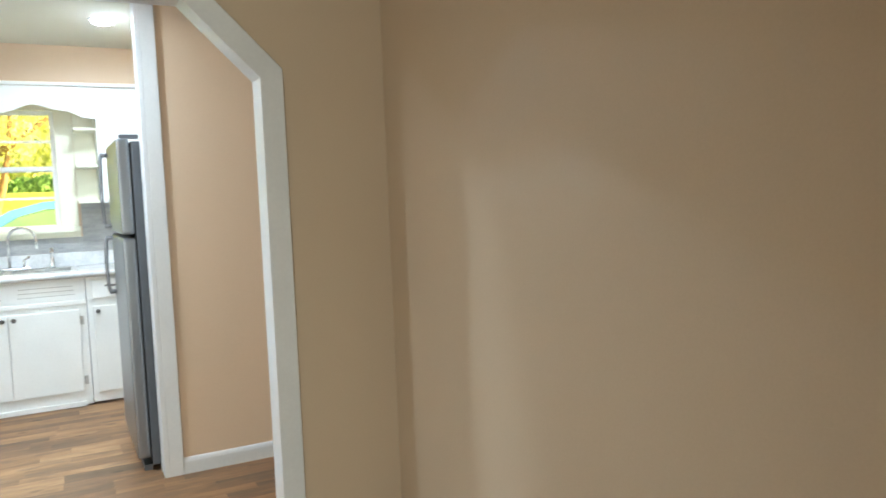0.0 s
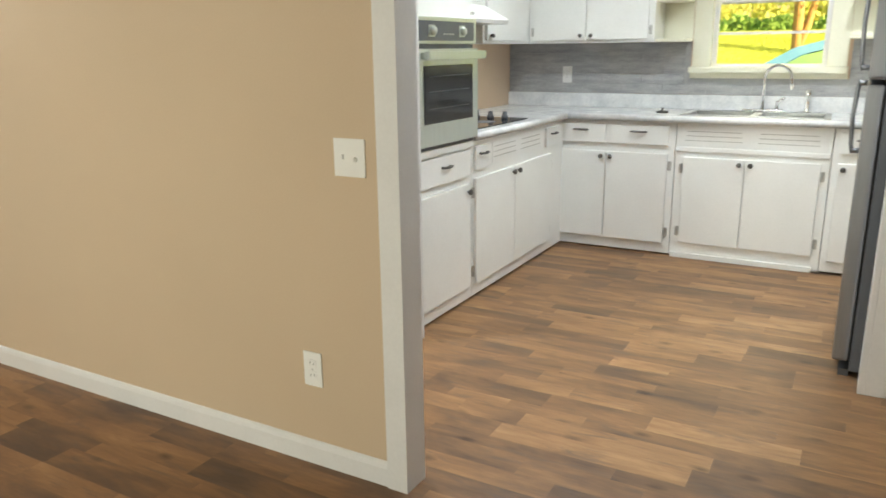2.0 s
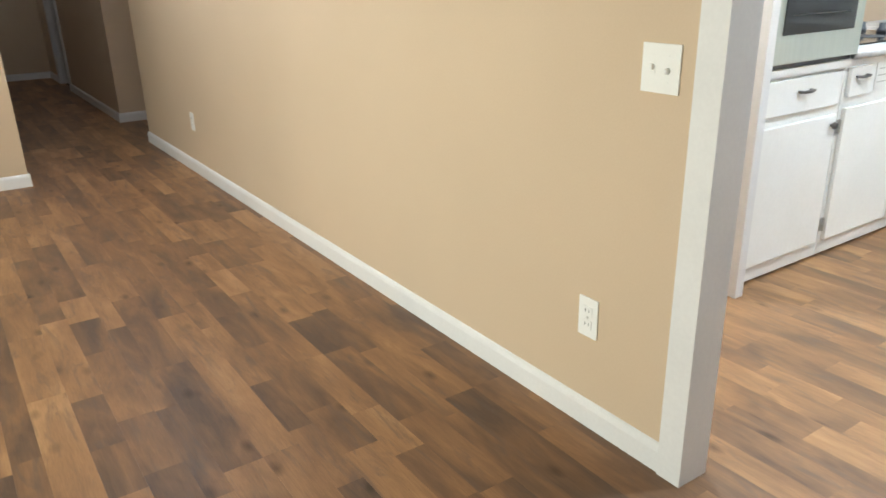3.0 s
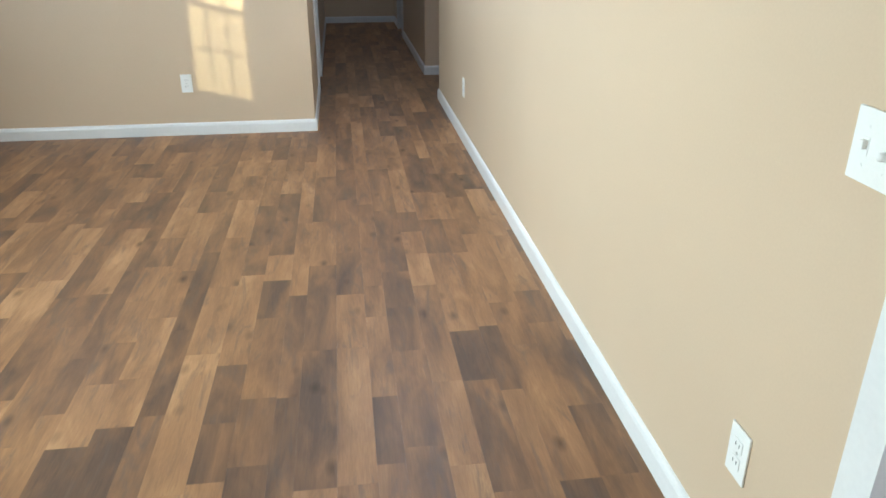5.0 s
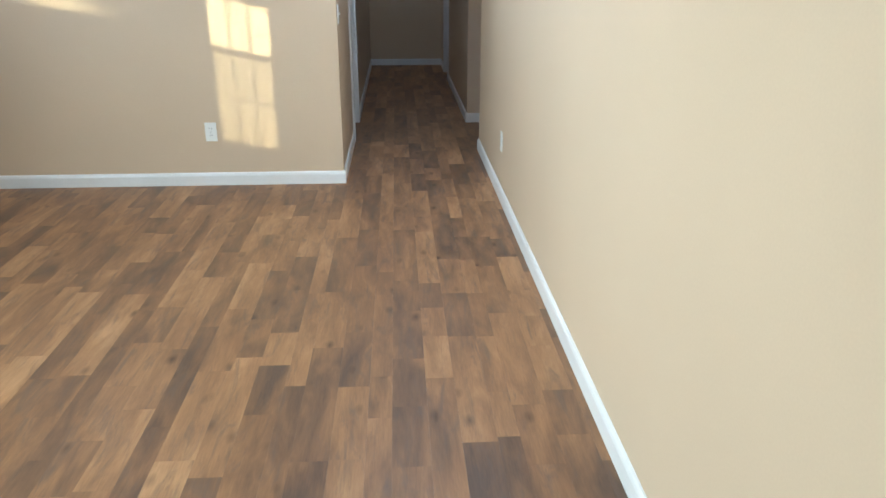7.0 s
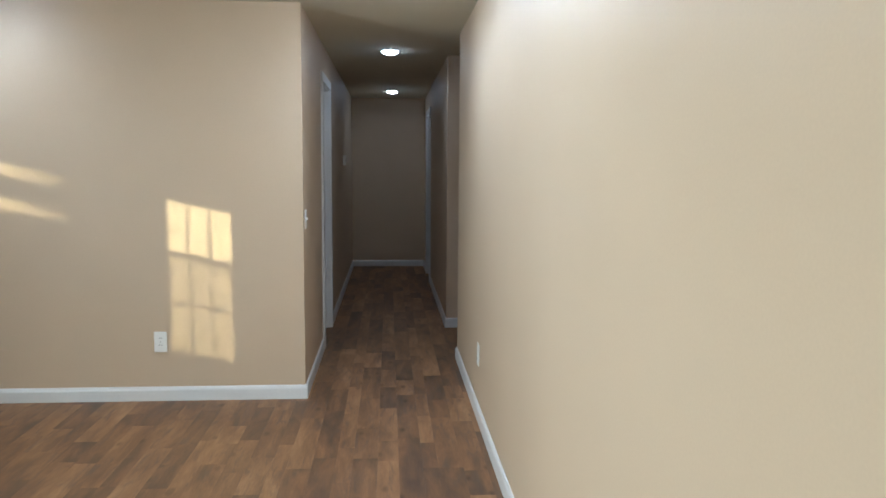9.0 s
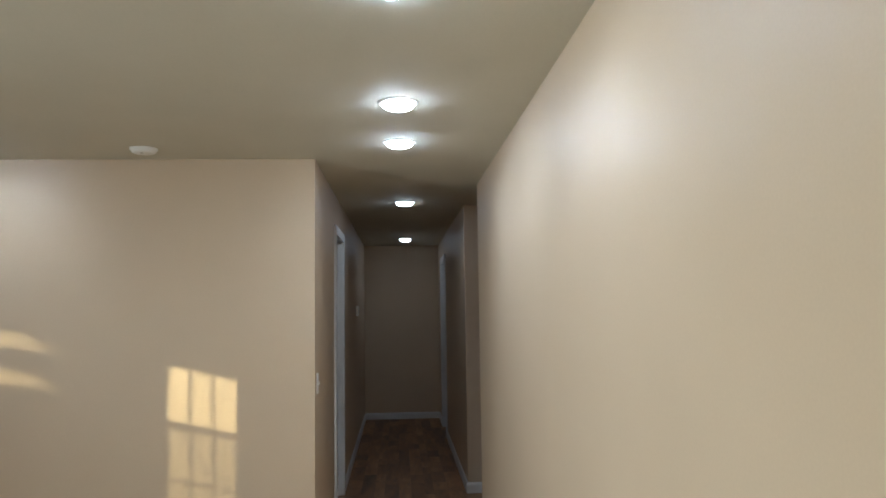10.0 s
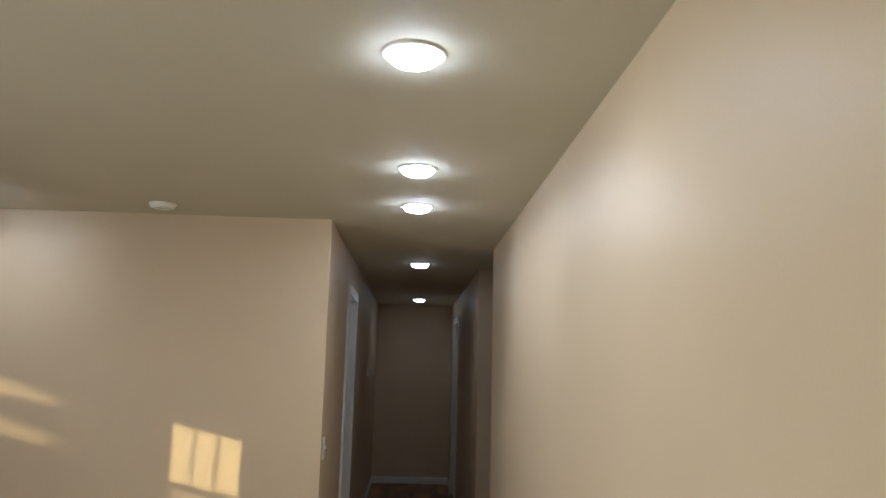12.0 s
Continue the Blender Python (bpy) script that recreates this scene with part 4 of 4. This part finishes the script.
def switch(center, axis, out, gangs, label):
    c = Vector(center)
    t = thing("switch_plate", c, label, "switch", "light switches")
    w = 0.036 if gangs == 1 else 0.056

    def b(u0, u1, d0, d1, z0, z1):
        d0, d1 = sorted((d0 * out, d1 * out))
        if axis == 'x':
            return (c.x + u0, c.x + u1, c.y + d0, c.y + d1, c.z + z0, c.z + z1)
        return (c.x + d0, c.x + d1, c.y + u0, c.y + u1, c.z + z0, c.z + z1)
    part("plate", boxes(b(-w, w, 0.0005, 0.006, -0.057, 0.057)), PLASTIC, t, bevel=0.0022)
    for k in range(gangs):
        u = 0 if gangs == 1 else (-0.023, 0.023)[k]
        up = 0.004 if k == 0 else -0.006
        if k == 1:
            bm = bmesh.new()
            turned(bm, [(0.0075, 0.0), (0.007, 0.009 * out), (0.005, 0.012 * out)], (c.x + u, c.y + 0.0062 * out, c.z - 0.004), 'y', 16)
            part("dimmer_knob", bm, PLASTIC, t, smooth=True)
        else:
            part("bezel", boxes(b(u - 0.007, u + 0.007, 0.0062, 0.0075, -0.014, 0.014)), PLASTIC, t, bevel=0.0005)
            part("toggle", boxes(b(u - 0.005, u + 0.005, 0.0077, 0.016, up - 0.008, up + 0.006)), PLASTIC, t, bevel=0.0015)
        for z in (-0.03, 0.03):
            part("screw", boxes(b(u - 0.002, u + 0.002, 0.0062, 0.0070, z - 0.002, z + 0.002)), PLASTIC, t)
    return t


switch((-0.181, 0, 1.066), 'x', -1, 2, "white double switch plate with toggle and small dimmer knob")
outlet((-0.369, 0, 0.351), 'x', -1, "white duplex outlet low on the tan wall")
outlet((-4.07, 0, 0.36), 'x', -1, "white duplex outlet near the hall corner")
outlet((HALL_X, -1.842, 0.356), 'y', 1, "white duplex outlet beside the sunlit patch")
outlet((-0.89, KB - 0.008, 1.175), 'x', -1, "white duplex outlet on the grey tile")
switch((-4.57, HL, 1.075), 'x', 1, 1, "white toggle switch at the hall's entrance")
th = thing("thermostat", (-8.4, HL, 1.455), "small white thermostat on the hall wall", "thermostat")
part("case", boxes((-8.46, -8.34, HL + 0.0005, HL + 0.028, 1.40, 1.51)), PLASTIC, th, bevel=0.004)
part("dial", boxes((-8.43, -8.37, HL + 0.0285, HL + 0.032, 1.43, 1.47)), HINGE, th)
sm = thing("smoke_detector", (-4.18, -1.835, CEIL - 0.04), "round white smoke detector on the ceiling", "smoke detector")
bm = bmesh.new()
turned(bm, [(0.068, CEIL - 0.0005), (0.068, CEIL - 0.009), (0.058, CEIL - 0.012), (0.060, CEIL - 0.020), (0.046, CEIL - 0.027), (0.012, CEIL - 0.028)], (-4.18, -1.835, 0))
part("case", bm, PLASTIC, sm, smooth=True)
bm = bmesh.new()
turned(bm, [(0.008, CEIL - 0.0285), (0.008, CEIL - 0.0305)], (-4.15, -1.835, 0), seg=10)
part("button", bm, HINGE, sm)


def downlight(x, y, top, lens=LENS):
    t = thing("downlight", (x, y, top), "lit round ceiling light, lens domed to halo the ceiling, white trim", "ceiling light", "round ceiling lights")
    bm = bmesh.new()
    prof = [(0.066, -0.0005), (0.084, -0.0005), (0.081, -0.006), (0.070, -0.008)]
    n = 36
    rings = [[bm.verts.new((x + r * math.cos(2 * math.pi * k / n), y + r * math.sin(2 * math.pi * k / n), top + h)) for k in range(n)] for r, h in prof]
    for i in range(4):
        a, b = rings[i], rings[(i + 1) % 4]
        for k in range(n):
            bm.faces.new((a[k], a[(k + 1) % n], b[(k + 1) % n], b[k]))
    bmesh.ops.recalc_face_normals(bm, faces=bm.faces[:])
    part("trim_ring", bm, PLASTIC, t)
    # lens bulges below the ceiling only to cast a bloom-like halo on it
    bm = bmesh.new()
    turned(bm, [(0.066, top - 0.0006), (0.066, top - 0.012), (0.060, top - 0.020), (0.045, top - 0.028), (0.02, top - 0.033)], (x, y, 0), seg=32)
    part("lens", bm, lens, t, "glowing white lens")


for x, y in LAMPS:
    downlight(x, y, CEIL, LENS_DIM if x < -5 else LENS)
# includes the two added lights that stay out of view
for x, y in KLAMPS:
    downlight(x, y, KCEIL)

# ---- garden outside the kitchen window ----
GZ = -0.2
gm = bmesh.new()
n = 24


def bank(y):
    s = min(max((y - 8.5) / 8.0, 0.0), 1.0)
    return GZ + 1.85 * s * s * (3 - 2 * s)


YS = [-200, -60, -20, -8, 4, 8.5, 9.5, 10.5, 11.5, 12.5, 13.5, 14.5, 15.5, 16.5, 18, 21, 25, 32, 45, 60, 80, 110, 150, 200, 260]
grid = [[gm.verts.new((-200 + 400 * i / n, YS[j], bank(YS[j]))) for i in range(n + 1)] for j in range(n + 1)]
for j in range(n):
    for i in range(n):
        gm.faces.new((grid[j][i], grid[j][i + 1], grid[j + 1][i + 1], grid[j + 1][i]))
structure("ground", gm, GRASS, "yellow-green sunlit lawn around the house", "lawn")


def leaf_cloud(count, where, size, seed):
    rng = random.Random(seed)
    verts, faces = [], []
    for _ in range(count):
        p = where(rng)
        a, b = Vector((rng.gauss(0, 1), rng.gauss(0, 1), rng.gauss(0, 1))).normalized(), Vector((rng.gauss(0, 1), rng.gauss(0, 1), rng.gauss(0, 1))).normalized()
        a.z *= 2.2
        a.normalize()
        s = size * rng.uniform(0.6, 1.4)
        k = len(verts)
        verts += [p - a * s, p + b * s * 0.5, p + a * s, p - b * s * 0.5]
        faces.append((k, k + 1, k + 2, k + 3))
    return verts, faces


tr = thing("garden_tree", (0.0, 14.0, 1.0), "tree with drooping yellow autumn leaves and orange trunk", "tree")
bm = bmesh.new()
tube(bm, [(-0.13, 14, 1.0), (-0.12, 14, 1.3), (-0.15, 14, 2.2), (-0.08, 14, 3.4), (-0.1, 14.2, 5.2)], 0.10, 12, [1.4, 1.0, 0.9, 0.75, 0.3])
for k in range(9):
    a = k * 2.4
    z0 = 2.4 + 0.25 * k
    tube(bm, [(0.0, 14, z0), (0.0 + 0.9 * math.cos(a), 14 + 0.9 * math.sin(a), z0 + 0.7), (0.0 + 2.2 * math.cos(a), 14 + 2.2 * math.sin(a), z0 + 1.0)], 0.08, 8, [1, 0.6, 0.25])
tube(bm, [(-0.12, 14, 1.25), (0.02, 14, 1.7), (0.16, 14.05, 2.4), (0.3, 14.1, 3.6)], 0.07, 10, [1, 0.95, 0.8, 0.4])
part("trunk", bm, BARK, tr, smooth=True)


def strand_tops(count, seed):
    r = random.Random(seed)
    out = []
    for _ in range(count):
        a, u = r.uniform(0, 2 * math.pi), r.random() ** 0.5
        lobe = 0.35 * math.sin(5 * a) + 0.25 * math.sin(11 * a + 1)
        out.append((3.6 * u * math.cos(a), 14 + 3.6 * u * math.sin(a), 5.6 - 2.0 * u * u + lobe + r.uniform(-0.8, 0.5), r.uniform(0.8, 2.4), r.uniform(-0.25, 0.25)))
    return out


STRANDS = strand_tops(900, 4)


def crown(rng):
    x, y, z, drop, lean = rng.choice(STRANDS)
    k = rng.random()
    return Vector((x + lean * k * k + rng.gauss(0, 0.035), y + rng.gauss(0, 0.035), max(z - drop * k, 2.1 + 0.5 * rng.random())))


v, f = leaf_cloud(60000, crown, 0.034, 5)
me = bpy.data.meshes.new("crown")
me.from_pydata(v, [], f)
me.materials.append(LEAF)
cr = new("crown", me)
cr.parent = tr
cr.matrix_parent_inverse = Matrix.Translation(-tr.location)


def hedge_leaf(rng):
    x = rng.uniform(-9, 9)
    top = 2.05 + 0.25 * noise.noise((x * 0.5, 0, 3)) + 0.2 * noise.noise((x * 1.7, 1, 3))
    return Vector((x, 20 + rng.uniform(-0.7, 0.7), rng.uniform(1.6, top)))


def wood_leaf(rng):
    x = rng.uniform(-16, 16)
    top = 8.0 + 2.0 * noise.noise((x * 0.3, 0, 7)) + 0.8 * noise.noise((x * 1.1, 1, 7))
    return Vector((x, 30 + rng.uniform(-1.5, 1.5), 1.6 + (top - 1.6) * rng.random()))


def grass_leaf(rng):
    y = 9.2 + 8.5 * rng.random()
    return Vector((rng.uniform(-3, 4), y, bank(y) + rng.uniform(0.0, 0.03)))


for name, count, where, size, mat, label in (("lawn_grass", 170000, grass_leaf, 0.015, LAWN, "sunlit yellow-green grass on the bank"), ("hedge", 22000, hedge_leaf, 0.075, HEDGE, "green hedge behind the lawn"), ("far_trees", 80000, wood_leaf, 0.13, WOODS, "sunlit yellow-green trees beyond the hedge")):
    v, f = leaf_cloud(count, where, size, 8)
    me = bpy.data.meshes.new(name)
    me.from_pydata(v, [], f)
    me.materials.append(mat)
    tagged(new(name, me), label, name.replace("_", " "), kind="stuff")

# parked car, its nose towards -x
car = thing("parked_car", (1.0, 8.2, GZ), "pale blue parked car with tinted windows", "car")
side = [(0.35, 0.25), (0.30, 0.62), (0.50, 0.86), (1.25, 0.97), (3.9, 0.98), (4.3, 0.85), (4.35, 0.3)]


def car_x(p):
    return (p[0] - 1.46, p[1] + GZ + 0.02)


bm = bmesh.new()
prism(bm, [car_x(p) for p in side], 'y', 7.4, 9.0)
part("body", bm, CARBLUE, car, bevel=0.05)
roof = [(1.05, 0.95), (1.25, 1.12), (1.55, 1.36), (1.85, 1.53), (2.2, 1.62), (2.7, 1.64), (3.2, 1.58), (3.6, 1.4), (3.9, 1.0)]
inner = [(1.32, 0.99), (1.45, 1.12), (1.68, 1.31), (1.92, 1.45), (2.22, 1.53), (2.7, 1.545), (3.15, 1.49), (3.48, 1.35), (3.72, 1.0)]
bm = bmesh.new()
for y0, y1 in ((7.45, 7.55), (8.85, 8.95)):
    for k in range(len(roof) - 1):
        prism(bm, [car_x(p) for p in (roof[k], roof[k + 1], inner[k + 1], inner[k])], 'y', y0, y1)
for k in range(3, 7):
    prism(bm, [car_x(p) for p in (roof[k], roof[k + 1], inner[k + 1], inner[k])], 'y', 7.55, 8.85)
part("roof", bm, CARBLUE, car)
bm = bmesh.new()
prism(bm, [car_x((p[0], p[1] - 0.01)) for p in inner], 'y', 7.50, 8.90)
part("cabin_glass", bm, CARGLASS, car, "tinted green glass")
for x in (1.15, 3.55):
    for y in (7.38, 8.82):
        bm = bmesh.new()
        turned(bm, [(0.2, 0), (0.32, 0.02), (0.33, 0.1), (0.32, 0.18), (0.2, 0.2)], (x - 1.46, y, GZ + 0.33), 'y', 20)
        w = part("wheel", bm, RUBBER, car)
        bm = bmesh.new()
        turned(bm, [(0.19, -0.004), (0.18, 0.02)], (x - 1.46, y, GZ + 0.33), 'y', 16)
        part("rim", bm, STEEL, w, "steel wheel rim")

# ---- tile on the kitchen walls ----
splash = structure("backsplash", boxes((KL + 0.006, 0.02, KB - 0.004, KB - 0.0005, 1.0405, UZ0 - 0.001), (1.02, KR, KB - 0.004, KB - 0.0005, 1.0405, UZ0 - 0.001), (0.02, 1.02, KB - 0.004, KB - 0.0005, 1.0405, 1.154)), GROUT, "grey horizontal tile backsplash", "backsplash")
TW, TH = 0.298, 0.070
tile_mesh = mesh_of("tile", boxes((0, TW, -0.005, 0, 0, TH)), TILE, 0.0015)
half_mesh = mesh_of("tile", boxes((0, TW / 2 - 0.002, -0.005, 0, 0, TH)), TILE, 0.0015)


def tile(me, m):
    ob = new("tile", me)
    ob.parent = splash
    ob.matrix_basis = m


for r in range(5):
    z = 1.0425 + r * (TH + 0.003)
    x = KL + 0.012 - (r % 2) * 0.001
    if r % 2:
        tile(half_mesh, pose(x, KB - 0.0042, z))
        x += TW / 2 + 0.001
    while x < 1.6:
        wide = x + TW
        if z + TH > 1.154 and x < 1.02 and wide > 0.02:
            if x + TW / 2 < 0.02:
                tile(half_mesh, pose(x, KB - 0.0042, z))
            x = 1.022
            continue
        tile(tile_mesh, pose(x, KB - 0.0042, z))
        x += TW + 0.003

# ---- floor ----
floor = structure("floor", boxes((END_X, 4.4, SOUTH, 0, -0.06, -0.008), (END_X, 4.4, 0, KB, -0.06, -0.008), (-7.4, -4.5, -2.7, HL, -0.06, -0.0085)), SHADOWGAP, "brown wood plank floor through all rooms", "floor")
WIDTHS = (0.110, 0.080, 0.118, 0.100, 0.112, 0.072, 0.116)
LENS_OF = (0.26, 0.32, 0.41, 0.52, 0.70)
rng = random.Random(11)
plank_meshes = {(n, w): mesh_of("plank", boxes((0.0001, n - 0.0001, 0.0001, w - 0.0001, -0.008, 0)), PLANK_ONE) for n in LENS_OF for w in WIDTHS}
rest = bmesh.new()
singles = 0


def reaches(y, w):
    """Where a row of planks begins and ends, room by room."""
    if y >= 0:
        return [(-6.45, -5.3), (-2.4, 3.0)] if y < 1.7 else [(-2.4, 3.0)]
    if y + w > HL:
        return [(END_X, RX)]
    return [(HALL_X, 4.4 if y < -3.3 else RX)]


row, y = 0, SOUTH
while y < KB - 0.3:
    w = WIDTHS[row % len(WIDTHS)]
    for begin, end in reaches(y, w):
        x = begin - rng.uniform(0, 0.8)
        while x < end:
            n = rng.choice(LENS_OF)
            near = (-3.0 < x < 1.2 and -1.6 < y < 0.0) or (-0.75 < x < 1.2 and 0.0 <= y < 2.6)
            if near and singles < 300 and begin <= x and x + n < end:
                ob = new("plank", plank_meshes[n, w])
                ob.parent = floor
                ob.matrix_basis = pose(x, y, 0)
                singles += 1
            else:
                box(rest, max(x, begin - 0.004) + 0.0001, min(x + n, end + 0.004) - 0.0001, y + 0.0001, y + w - 0.0001, -0.008, 0)
            x += n
    row += 1
    y += w
ob = part("planks", rest, PLANK_MANY, floor)
tagged(ob, kind="stuff")
